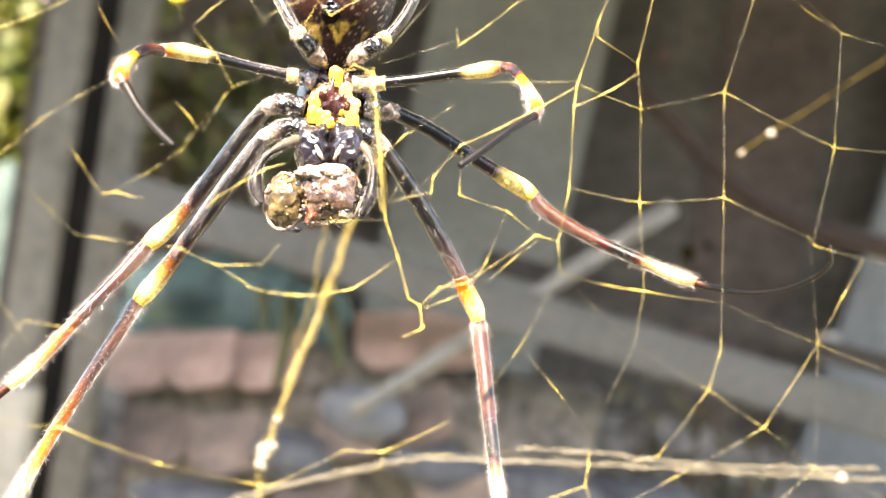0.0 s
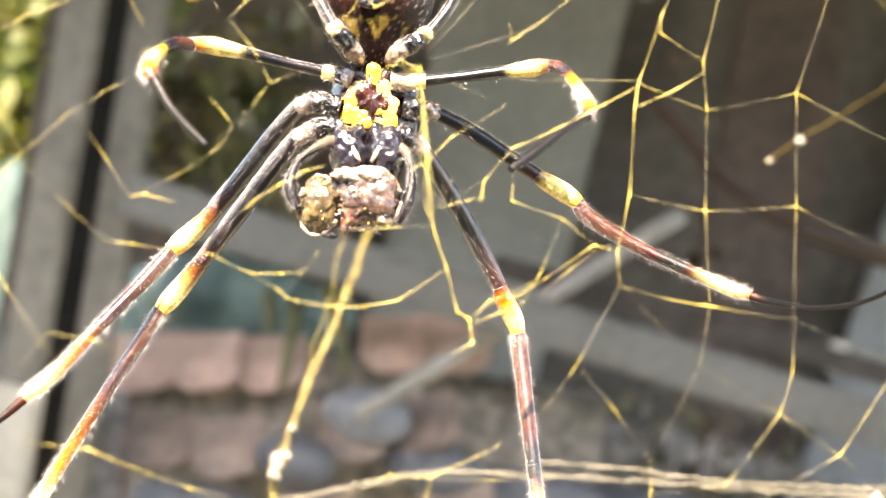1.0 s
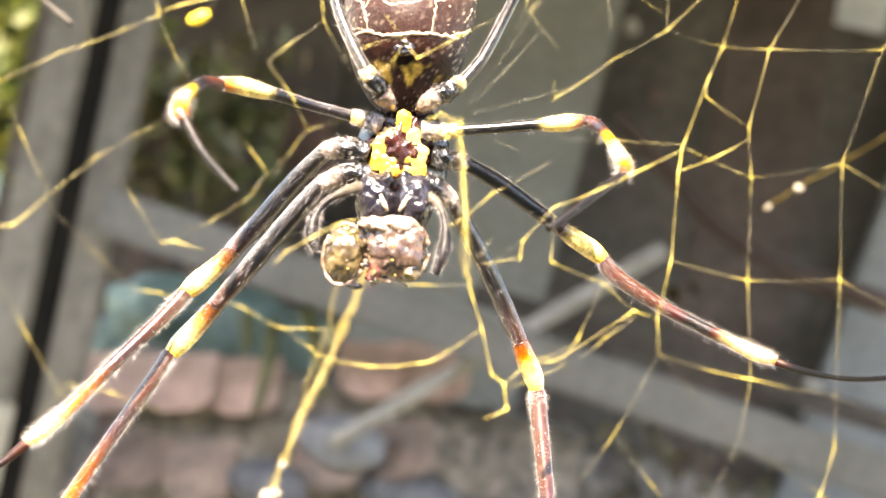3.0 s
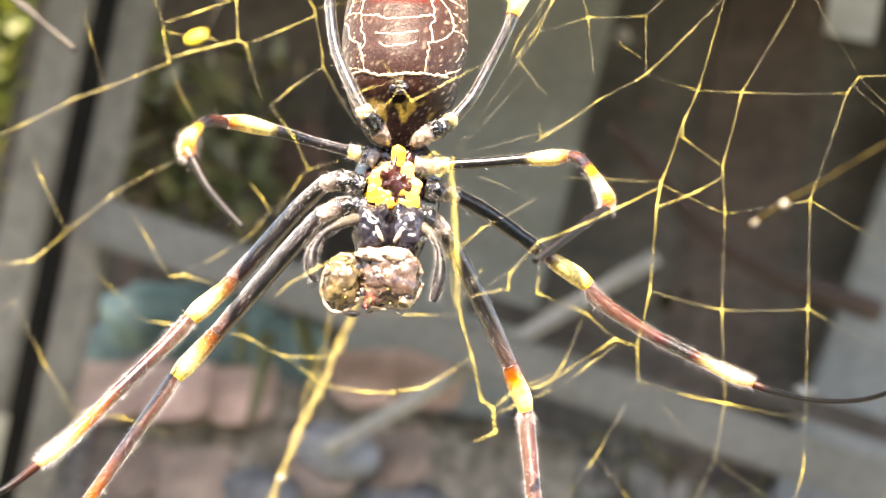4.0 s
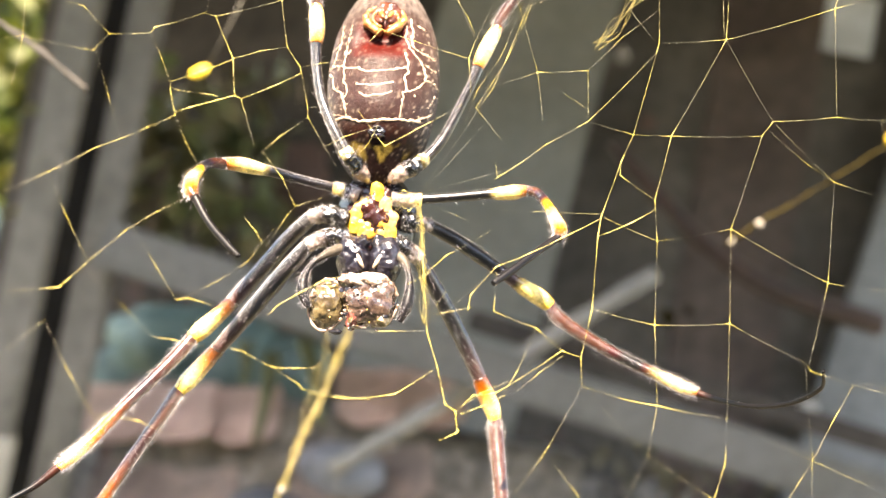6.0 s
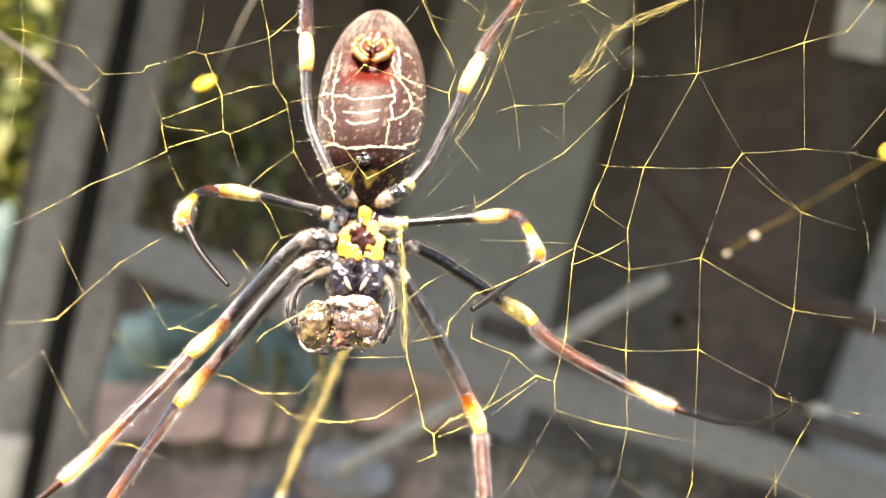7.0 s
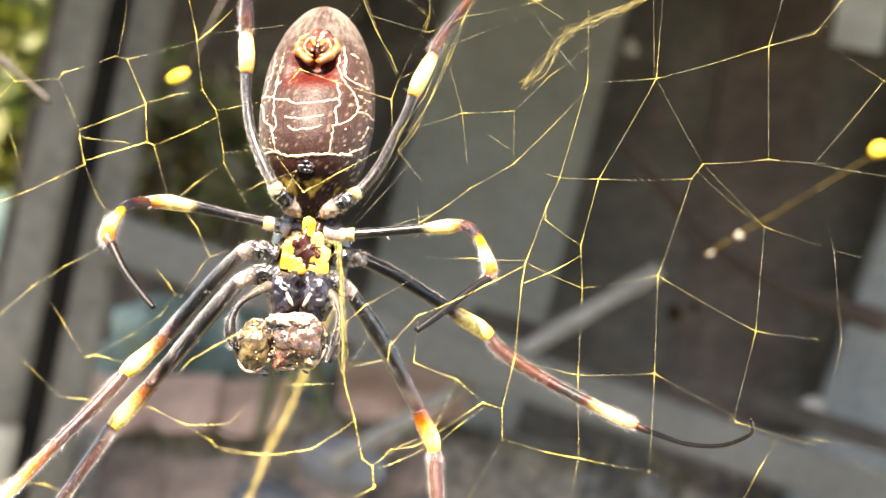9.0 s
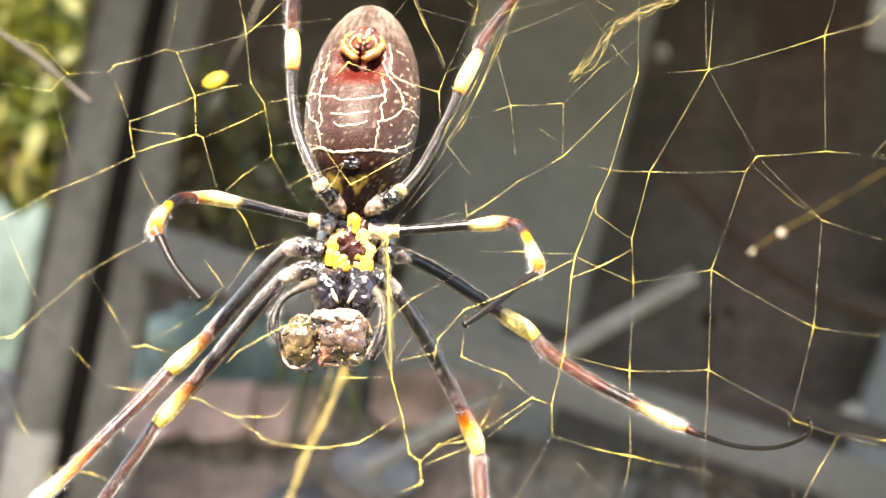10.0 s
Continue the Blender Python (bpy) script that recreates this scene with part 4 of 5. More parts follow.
    leg(s, [(-1.10, 8.5, 1.85, 0.06, BLACK), (-1.15, 8.34, 1.91, 0.08, PALE), (-1.19, 8.28, 1.96, 0.08, BLACK), (-1.27, 8.22, 2.04, 0.085, BLACK), (-1.33, 8.22, 2.13, 0.065, GOLD)],
        [(-1.33, 8.26, 2.13, 0.055, BLACK), (-1.46, 8.3, 2.36, 0.054, BLACK), (-1.62, 8.4, 2.72, 0.05, BLACK), (-1.7, 8.47, 3.1, 0.05, BLACK), (-1.72, 8.5, 3.36, 0.056, SMOKE)],
        [(-1.72, 8.5, 3.34, 0.065, AMBER), (-1.72, 8.5, 3.5, 0.085, GOLD), (-1.74, 8.52, 3.68, 0.078, GOLD), (-1.75, 8.53, 3.78, 0.06, AMBER)],
        [(-1.75, 8.53, 3.76, 0.06, RUST), (-1.75, 8.53, 3.88, 0.068, RUST), (-1.76, 8.5, 4.3, 0.055, RUST), (-1.76, 8.4, 4.8, 0.055, AMBER)],
        [(-1.76, 8.4, 4.78, 0.04, BROWN), (-1.78, 8.1, 5.3, 0.028, BLACK), (-1.8, 7.6, 5.8, 0.02, BLACK)], up, 34)
    leg(s, [(-0.85, 8.5, 1.86, 0.06, BLACK), (-0.75, 8.34, 1.91, 0.08, PALE), (-0.67, 8.32, 1.96, 0.08, BLACK), (-0.56, 8.36, 2.03, 0.085, BLACK), (-0.48, 8.42, 2.11, 0.065, GOLD)],
        [(-0.49, 8.5, 2.1, 0.055, BLACK), (-0.3, 8.55, 2.36, 0.054, BLACK), (-0.14, 8.58, 2.7, 0.05, BLACK), (0.0, 8.58, 3.02, 0.05, BLACK), (0.06, 8.58, 3.2, 0.056, SMOKE)],
        [(0.05, 8.58, 3.18, 0.065, AMBER), (0.11, 8.6, 3.34, 0.085, GOLD), (0.2, 8.62, 3.54, 0.078, GOLD), (0.26, 8.63, 3.66, 0.06, AMBER)],
        [(0.25, 8.63, 3.64, 0.06, RUST), (0.32, 8.63, 3.8, 0.066, RUST), (0.55, 8.6, 4.15, 0.055, RUST), (0.95, 8.5, 4.7, 0.055, AMBER)],
        [(0.94, 8.5, 4.68, 0.04, BROWN), (1.3, 8.2, 5.2, 0.028, BLACK), (1.6, 7.6, 5.6, 0.02, BLACK)], up, 34)


AB_FRONT, AB_END = Vector((-1.0, 8.62, 1.83)), Vector((-0.97, 9.0, 4.25))
AB_SHAPE = ((0, 0.34), (0.05, 0.53), (0.17, 0.80), (0.28, 0.92), (0.45, 1.0), (0.68, 0.92), (0.85, 0.68), (0.94, 0.43), (0.98, 0.24), (1, 0.03))


def abdomen_at(s, u, lift=0.0, raised=False):
    """A place on the belly: s from the waist (0) to the tail (1), u across it (-1 to 1 at the flanks, past them over the back). The skin folds in below the tail."""
    s = min(max(s, 0.0), 1.0)
    i = max(k for k in range(len(AB_SHAPE) - 1) if AB_SHAPE[k][0] <= s)
    (s0, r0), (s1, r1) = AB_SHAPE[i], AB_SHAPE[i + 1]
    before, after = AB_SHAPE[max(i - 1, 0)], AB_SHAPE[min(i + 2, len(AB_SHAPE) - 1)]
    m0, m1 = (r1 - before[1]) / (s1 - before[0]), (after[1] - r0) / (after[0] - s0)
    t, h = (s - s0) / (s1 - s0), s1 - s0
    r = r0 * (2 * t ** 3 - 3 * t * t + 1) + m0 * h * (t ** 3 - 2 * t * t + t) + r1 * (3 * t * t - 2 * t ** 3) + m1 * h * (t ** 3 - t * t)
    a = u * math.pi / 2
    c = AB_FRONT.lerp(AB_END, s)
    lift -= 0.12 * math.exp(-((s - 0.655) / 0.05) ** 2 - ((u + 0.02) / 0.30) ** 4) * (0 if raised else 1)
    c.y -= 0.20 * math.exp(-((s - 0.32) / 0.2) ** 2) * max(0.0, math.cos(a))
    wide = 0.595 * c.y / 8.42
    return local(c.x + (wide * r + lift) * math.sin(a), c.y - (0.45 * r + lift) * math.cos(a), c.z)


def build_abdomen(s):
    bm = bmesh.new()
    layer = bm.verts.layers.float_color.new("pigment")
    rows, sides = 130, 128
    brown, side, front, tail = (0.025, 0.0120, 0.0105), (0.058, 0.040, 0.034), (0.008, 0.0035, 0.003), (0.13, 0.114, 0.1)
    rings = []
    for i in range(rows):
        v = 0.5 - 0.5 * math.cos(math.pi * i / (rows - 1))
        ring = []
        for k in range(sides):
            u = -2 + 4 * k / sides
            w = bm.verts.new(abdomen_at(v, u))
            n1, n2 = noise.noise((v * 9, u * 5, 1)), noise.noise((v * 26, u * 14, 5))
            # Flanks, and the tail below, are paler partly to paint in the skin's sheen.
            col = blend(brown, side, min(1, max(0, abs(u) * 1.5 - 0.45 + 0.35 * n1)))
            # Waist darkened in the colour: its own brown plus shade on down-turned skin.
            col = blend(col, front, min(1, max(0, (0.265 - v) * 16 + 0.7 * n1)))
            col = blend(col, tail, min(1, max(0, (v - 0.72) * 4.0 * min(1, abs(u) * 1.6 + 0.25) + 0.4 * n2 - 0.1)))
            fold = math.exp(-((v - 0.655) / 0.098) ** 8 - ((u + 0.02) / 0.36) ** 8)
            col = blend(col, (0.042, 0.003, 0.0015), min(1, fold * 1.2))
            ragged = 0.05 * noise.noise((v * 22, u * 9, 3)) + 0.02 * n2
            for top, out, half in ((0.165, -0.26, 0.2), (0.155, 0.1, 0.22), (0.14, 0.5, 0.12)):
                soft = min((top - v - ragged * 0.6) / 0.012, (half * (v - 0.07) / 0.09 - abs(u - out + ragged * 2)) / 0.05)
                col = blend(col, (0.2, 0.14, 0.03), 0.7 * min(1, max(0, soft)))
            if 0.19 < v + ragged < 0.25 and abs(u) < 0.5:
                col = blend(col, (0.02, 0.006, 0.004), 0.6)
            pale = max(0.0, noise.noise((v * 60, u * 34, 8)) - 0.33) * (0.4 if abs(u) < 0.42 else 0.5 if v > 0.68 else 1.3)
            col = blend(col, (0.4, 0.31, 0.24), min(0.8, pale * 2))
            w[layer] = (*[c * (1 + 0.45 * n2) for c in col], 1)
            ring.append(w)
        rings.append(ring)
    for a, b in zip(rings, rings[1:]):
        for k in range(sides):
            bm.faces.new((a[k], a[(k + 1) % sides], b[(k + 1) % sides], b[k]))
    bm.faces.new(rings[0][::-1])
    bm.faces.new(rings[-1])
    for k in range(1800):                           # a thin pale down that lies towards the tail
        v, u = rng.uniform(0.2, 0.97), rng.uniform(-1.05, 1.05)
        root = abdomen_at(v, u)
        out = (abdomen_at(v, u, 0.1) - root).normalized()
        along = (abdomen_at(v + 0.02, u) - root).normalized()
        bristle(bm, root, (out * rng.uniform(0.15, 0.6) + along + Vector((rng.uniform(-0.3, 0.3), 0, 0))).normalized(), rng.uniform(0.015, 0.035) * CM, 0.0006 * CM, (0.25, 0.21, 0.19))
    body = part("abdomen", bm, M_ABDOMEN, s, "glossy brown abdomen with a cream net of lines")

    def line(width, *pts):
        """A cream line of uneven width lying on the skin."""
        b = bmesh.new()
        run = spline(pts, 20)
        cs = [abdomen_at(q[0] + 0.005 * noise.noise((q[0] * 40, q[1] * 19, 2)), q[1] + 0.03 * noise.noise((q[0] * 40, q[1] * 19, 9)), -0.005) for q in run]
        tube(b, cs, [1.05 * width * CM * (0.55 + 0.9 * abs(noise.noise(c * 1500)) + 1.1 * max(0, noise.noise(c * 5100))) for c in cs], 6)
        part("marking", b, M_CREAM, body)

    line(0.018, (0.258, -0.84), (0.269, -0.47), (0.251, -0.29), (0.246, -0.10), (0.256, 0.08), (0.263, 0.32), (0.272, 0.58))
    line(0.011, (0.272, -0.42), (0.331, -0.46), (0.387, -0.40), (0.434, -0.45), (0.471, -0.44), (0.518, -0.48), (0.565, -0.48), (0.595, -0.39))
    line(0.011, (0.269, 0.27), (0.331, 0.27), (0.377, 0.27), (0.396, 0.31), (0.452, 0.27), (0.499, 0.30), (0.565, 0.28), (0.591, 0.25))
    line(0.013, (0.507, -0.47), (0.499, -0.31), (0.480, -0.18), (0.484, -0.04), (0.494, 0.12), (0.510, 0.27))
    line(0.012, (0.415, -0.26), (0.409, -0.13), (0.413, 0.01), (0.429, 0.14))
    line(0.011, (0.377, -0.24), (0.357, -0.16), (0.359, -0.06), (0.372, 0.09), (0.385, 0.14))
    line(0.012, (0.499, -0.84), (0.471, -0.68), (0.415, -0.64), (0.370, -0.47), (0.302, -0.44))
    line(0.010, (0.516, -0.48), (0.527, -0.66), (0.518, -0.80))
    line(0.010, (0.522, -0.71), (0.583, -0.66), (0.635, -0.61), (0.686, -0.62), (0.738, -0.69))
    line(0.009, (0.635, -0.61), (0.621, -0.75), (0.610, -0.84))
    line(0.008, (0.565, -0.48), (0.630, -0.47), (0.686, -0.46), (0.728, -0.49))
    line(0.011, (0.771, 0.35), (0.705, 0.36), (0.630, 0.36), (0.600, 0.51), (0.591, 0.75))
    line(0.011, (0.595, 0.35), (0.537, 0.50), (0.476, 0.54), (0.422, 0.45), (0.391, 0.30))
    line(0.011, (0.466, 0.53), (0.469, 0.69), (0.457, 0.84))
    line(0.009, (0.546, 0.53), (0.529, 0.70), (0.537, 0.80))
    line(0.009, (0.741, 0.44), (0.735, 0.52), (0.724, 0.59))
    line(0.008, (0.668, 0.58), (0.658, 0.63))
    line(0.010, (0.263, 0.44), (0.284, 0.57), (0.326, 0.79), (0.340, 0.84))
    line(0.010, (0.321, -0.84), (0.293, -0.68), (0.280, -0.49))
    line(0.008, (0.747, 0.28), (0.686, 0.28), (0.630, 0.31), (0.595, 0.35))
    line(0.008, (0.391, -0.64), (0.377, -0.75), (0.387, -0.84))
    line(0.008, (0.415, 0.77), (0.377, 0.74), (0.340, 0.66))
    for k in range(34):
        b = bmesh.new()
        c = abdomen_at(rng.uniform(0.26, 0.62), rng.choice((-1, 1)) * rng.uniform(0.35, 1.05), -0.003)
        blob(b, c, [rng.uniform(0.006, 0.013) * CM for _ in range(3)], rough=0.4, detail=1)
        part("fleck", b, M_CREAM, body)
    # the dark plate at the waist
    b = bmesh.new()
    for du, dv, w, h in ((-0.05, 0.0, 0.055, 0.035), (0.05, 0.004, 0.055, 0.04), (0.0, -0.012, 0.07, 0.03), (-0.01, 0.018, 0.05, 0.022)):
        blob(b, abdomen_at(0.205 + dv, du, -0.01), (w * CM, 0.035 * CM, h * CM), rough=0.55, freq=1900, detail=4)
    part("plate", b, M_JAW, body, "shiny black genital plate")
    # spinnerets on their mound above the red fold, in an orange lip
    b = bmesh.new()
    blob(b, abdomen_at(0.765, 0.0, -0.085, True), (0.17 * CM, 0.09 * CM, 0.18 * CM), rough=0.35, freq=1100, detail=4)
    part("mound", b, M_RED, body, "dark red mound that carries the spinnerets")
    lip = material("orange_skin", (0.17, 0.045, 0.006), 0.38, grain=0.4, scale=1500, bump=0.5, second=(0.3, 0.13, 0.035), mix_scale=500)
    for sx in (-1, 1):
        b = bmesh.new()
        turn = np.linspace(0, 1, 24)
        ring = [abdomen_at(0.675 + 0.16 * q ** 0.8, sx * 0.27 * math.sin(math.pi * min(1, 0.02 + q * 0.9)) ** 0.75 - 0.02, 0.015 - 0.035 * q, True) for q in turn]
        tube(b, ring, [0.066 * CM * (0.6 + 1.8 * min(q, 0.22)) * (1 - 0.8 * q ** 0.8) * (1 + 0.6 * noise.noise((q * 9, sx, 1))) for q in turn], 14)
        part("rim", b, lip, body, "orange-yellow lip round the spinnerets")
        b = bmesh.new()
        ring = [abdomen_at(0.707 + 0.10 * q, sx * 0.17 * math.sin(math.pi * min(1, 0.05 + q * 0.8)) ** 0.8 - 0.01, 0.01, True) for q in turn]
        tube(b, ring, [0.016 * CM * (1 + 0.8 * noise.noise((q * 14, sx, 5))) for q in turn], 8)
        part("fold", b, lip, body, "pale inner edge of the lip")
    for du, dv, r, l, n in ((-0.17, 0.012, 0.075, 0.07, M_RED), (0.17, 0.012, 0.075, 0.07, M_RED), (-0.13, 0.06, 0.055, 0.055, lip), (0.13, 0.06, 0.055, 0.055, lip), (-0.05, 0.075, 0.035, 0.06, M_RED), (0.06, 0.07, 0.035, 0.06, M_RED), (0.0, 0.04, 0.02, 0.09, M_CREAM), (0.0, 0.1, 0.05, 0.02, lip)):
        b = bmesh.new()
        a, e = abdomen_at(0.742 + dv, du * 0.82, -0.06, True), abdomen_at(0.742 + dv * 0.6 - 0.018, du * 0.25, l * 0.8, True)
        r *= 0.85
        rings = tube(b, [a.lerp(e, q) for q in (0, 0.15, 0.3, 0.45, 0.6, 0.7, 0.8, 0.9, 1)], [r * CM * q for q in (1, 1.04, 0.92, 0.97, 0.74, 0.62, 0.5, 0.3, 0.1)], 14)
        for ring in rings:
            for v in ring:
                v.co += Vector((noise.noise(v.co * 3000), noise.noise(v.co * 3000 + Vector((9, 0, 0))), noise.noise(v.co * 3000 + Vector((0, 9, 0))))) * 0.014 * CM
        part("spinneret", b, n, body)


FEELERS = {}


def build_front(s):
    """Head and breast: shield, sternum, jaws and feelers."""
    b = bmesh.new()
    blob(b, local(-1.0, 8.78, 1.42), (0.44 * CM, 0.34 * CM, 0.62 * CM), rough=0.08, freq=500, detail=4)
    part("carapace", b, M_BLACK, s, "dark shield of the head and breast")
    b = bmesh.new()
    blob(b, local(-1.0, 8.52, 1.5), (0.25 * CM, 0.09 * CM, 0.33 * CM), rough=0.45, freq=1500, detail=5)
    sternum = part("sternum", b, material("sternum_skin", (0.034, 0.008, 0.005), 0.25, grain=0.4, scale=1800, bump=0.3, second=(0.016, 0.005, 0.005), mix_scale=500), s, "dark red sternum with raised yellow spots")
    pale = material("pale_yellow_spot", (0.6, 0.42, 0.14), 0.25, grain=0.3, scale=2000, bump=0.3, second=(0.45, 0.2, 0.03), mix_scale=500, coat=0.5)
    for x, z, w, h, lean, mat in ((-0.98, 1.73, 0.07, 0.085, 0, M_YELLOW), (-1.10, 1.61, 0.05, 0.07, 12, pale), (-0.88, 1.60, 0.06, 0.075, -12, pale), (-1.19, 1.49, 0.055, 0.05, 30, M_YELLOW),
                                  (-0.81, 1.47, 0.075, 0.055, -20, pale), (-1.18, 1.35, 0.08, 0.065, -15, M_YELLOW), (-0.83, 1.31, 0.065, 0.08, 10, M_YELLOW), (-1.02, 1.285, 0.13, 0.05, 0, pale),
                                  (-1.06, 1.36, 0.035, 0.035, 0, pale), (-0.93, 1.40, 0.03, 0.04, 0, pale), (-1.16, 1.55, 0.05, 0.06, 20, pale), (-0.83, 1.39, 0.06, 0.06, 0, pale), (-1.2, 1.42, 0.04, 0.05, 0, pale), (-1.12, 1.31, 0.06, 0.05, 10, M_YELLOW), (-0.92, 1.29, 0.05, 0.045, 0, M_YELLOW)):
        b = bmesh.new()
        blob(b, local(x, 8.455, z), (w * 1.22 * CM, 0.024 * CM, h * 1.22 * CM), Euler((0, radians(lean), 0)).to_matrix(), rough=0.36, freq=750, detail=4)
        for k in range(26):
            d = Vector((rng.uniform(-1, 1), -0.6, rng.uniform(-1, 1))).normalized()
            bristle(b, local(x, 8.45, z) + Vector((d.x * w, d.y * 0.035, d.z * h)) * CM, d, rng.uniform(0.02, 0.045) * CM, 0.0009 * CM)
        part("spot", b, mat, sternum, "raised orange-yellow spot" if mat == M_YELLOW else "raised pale yellow spot")
    for sx in (-1, 1):
        b = bmesh.new()
        blob(b, local(-1.02 + sx * 0.17, 8.36, 0.98), (0.17 * CM, 0.17 * CM, 0.27 * CM), Euler((0, radians(6 * sx), 0)).to_matrix(), rough=0.13, freq=800, detail=5)
        for k in range(420):
            d = Vector((rng.uniform(-1, 1), -1, rng.uniform(-1, 1))).normalized()
            bristle(b, local(-1.02 + sx * 0.17, 8.36, 0.98) + Vector((d.x * 0.165, d.y * 0.165, d.z * 0.26)) * CM, d, rng.uniform(0.02, 0.06) * CM, 0.0009 * CM)
        jaw = part("jaw", b, M_JAW, s, "glossy black jaw")
        b = bmesh.new()
        tube(b, [local(-1.02 + sx * q[0], q[1], q[2]) for q in ((0.2, 8.26, 0.78), (0.17, 8.18, 0.68), (0.10, 8.16, 0.62))], [0.045 * CM, 0.032 * CM, 0.006 * CM], 8)
        part("fang", b, M_BLACK, jaw)
        # mouth plates between jaws and sternum
        b = bmesh.new()
        blob(b, local(-1.02 + sx * 0.11, 8.36, 1.10), (0.085 * CM, 0.09 * CM, 0.17 * CM), Euler((0, radians(-16 * sx), 0)).to_matrix(), rough=0.3, freq=1100, detail=4)
        part("mouth_plate", b, M_BLACK, s, "shiny dark mouth plate with a pale edge")
        b = bmesh.new()
        tube(b, [local(-1.02 + sx * q[0], 8.2, q[1]) for q in ((0.05, 0.9), (0.085, 0.96), (0.12, 1.04))], [0.014 * CM, 0.024 * CM, 0.012 * CM], 8)
        part("pale_edge", b, M_CREAM, s)
    # feelers
    shade = (0.065, 0.053, 0.04)
    for sx, pts in ((-1, ((-1.25, 8.35, 1.12), (-1.42, 8.2, 1.05), (-1.58, 8.1, 0.93), (-1.66, 8.05, 0.78), (-1.66, 8.0, 0.62), (-1.6, 7.98, 0.48))),
                    (1, ((-0.78, 8.35, 1.08), (-0.66, 8.25, 0.99), (-0.60, 8.15, 0.85), (-0.59, 8.1, 0.70), (-0.62, 8.05, 0.52), (-0.69, 8.02, 0.36)))):
        FEELERS[sx] = limb("feeler", s, [(*p, r, c) for p, r, c in zip(pts, (0.06, 0.046, 0.026, 0.044, 0.06, 0.03), (shade, shade, SMOKE, BLACK, BLACK, BLACK))], 260, 380, M_FOOT, "short hairy feeler beside the jaws, dull grey with a black tip")


def build_spider():
    s = hang("spider")
    build_abdomen(s)
    build_front(s)
    build_legs(s)
    return tagged(s, "large orb-weaver spider hanging head down, belly to the web", "spider")


build_spider()


def build_prey():
    """What is left of an insect, held in the jaws: two crumpled lobes of shell, a pale cap for the highlight on top,
    and torn flesh between them.
    """
    top = hang("prey_insect")
    shell = material("olive_shell", (0.115, 0.085, 0.036), 0.16, grain=0.6, scale=3600, bump=0.8, second=(0.05, 0.035, 0.02), mix_scale=900, coat=0.7)
    glint_shell = material("pale_shell_glint", (0.42, 0.32, 0.26), 0.2, grain=0.5, scale=2500, bump=0.9, second=(0.14, 0.08, 0.05), mix_scale=900, coat=0.8)
    lobes = (("thorax", (-0.97, 8.08, 0.56), (0.285, 0.2, 0.28), M_PREY, 0.16, 0), ("head", (-1.41, 8.1, 0.50), (0.185, 0.17, 0.265), shell, 0.15, 8))
    for name, c, size, mat, rough, lean in lobes + (("flesh", (-1.15, 8.0, 0.31), (0.05, 0.06, 0.07), M_PINK, 0.7, 0), ("flesh", (-1.12, 7.99, 0.42), (0.06, 0.05, 0.09), M_PINK, 0.7, 20), 
                                                    ("scrap", (-0.84, 7.95, 0.36), (0.08, 0.06, 0.05), shell, 0.7, 0), ("scrap", (-1.3, 7.98, 0.24), (0.07, 0.05, 0.03), M_BLACK, 0.6, 0)):
        b = bmesh.new()
        turn = Euler((0, radians(lean), 0)).to_matrix()
        blob(b, local(*c), [q * CM for q in size], turn, rough=rough, freq=700, detail=5 if size[0] > 0.15 else 3)
        if size[0] > 0.15:
            for v in b.verts:                       # crumpled ridges
                v.co += (v.co - local(*c)) * (0.03 * abs(noise.noise(v.co * 2600)) + 0.02 * noise.noise(v.co * 6500))
        for k in range(int(size[0] * 900)):
            d = Vector((rng.gauss(0, 1), -abs(rng.gauss(0, 1)), rng.gauss(0, 1))).normalized()
            bristle(b, local(*c) + turn @ Vector((d.x * size[0], d.y * size[1], d.z * size[2])) * CM, (d + Vector((0, 0, 0.5))).normalized(), rng.uniform(0.02, 0.07) * CM, 0.0008 * CM)
        part(name, b, mat, top)
    # the curled pale edges of the broken shells
    for (name, c, size, mat, rough, lean), spans in zip(lobes, (((0.2, 2.6), (3.5, 4.6), (5.4, 6.2)), ((0.5, 2.2), (2.6, 5.9)))):
        turn = Euler((0, radians(lean), 0)).to_matrix()
        for a0, a1 in spans:
            b = bmesh.new()
            run = [local(*c) + turn @ Vector((math.cos(a) * size[0] * 0.97, -0.35 * size[1], math.sin(a) * size[2] * 0.98)) * CM * (1 + 0.05 * noise.noise((a * 3, lean, 2))) for a in np.linspace(a0, a1, 26)]
            tube(b, run, [0.016 * CM * (1 + 0.9 * noise.noise((k * 0.7, a0, lean))) for k in range(26)], 7)
            part("shell_edge", b, glint_shell, top, "pale curled edge of the shell")
    for k in range(30):
        b = bmesh.new()
        c = Vector((rng.uniform(-1.55, -0.72), rng.uniform(7.9, 8.02), rng.uniform(0.26, 0.78)))
        blob(b, local(*c), [rng.uniform(0.012, 0.04) * CM, 0.006 * CM, rng.uniform(0.02, 0.07) * CM], Euler((rng.uniform(0, 3), rng.uniform(0, 3), rng.uniform(0, 3))).to_matrix(), rough=0.5, freq=1500, detail=2)
        part("shard", b, rng.choice((M_BLACK, M_PREY, shell, M_JAW)), top)
    # Specks scattered over the lobes, added to give the shell its sparkle.
    for k in range(46):
        b = bmesh.new()
        d = Vector((rng.gauss(0, 1), -abs(rng.gauss(0, 1)) - 0.3, rng.gauss(0, 1))).normalized()
        name, mid, size = rng.choice(lobes)[:3]
        c = Vector(mid) + Vector((d.x * size[0], d.y * size[1], d.z * size[2])) * 1.02
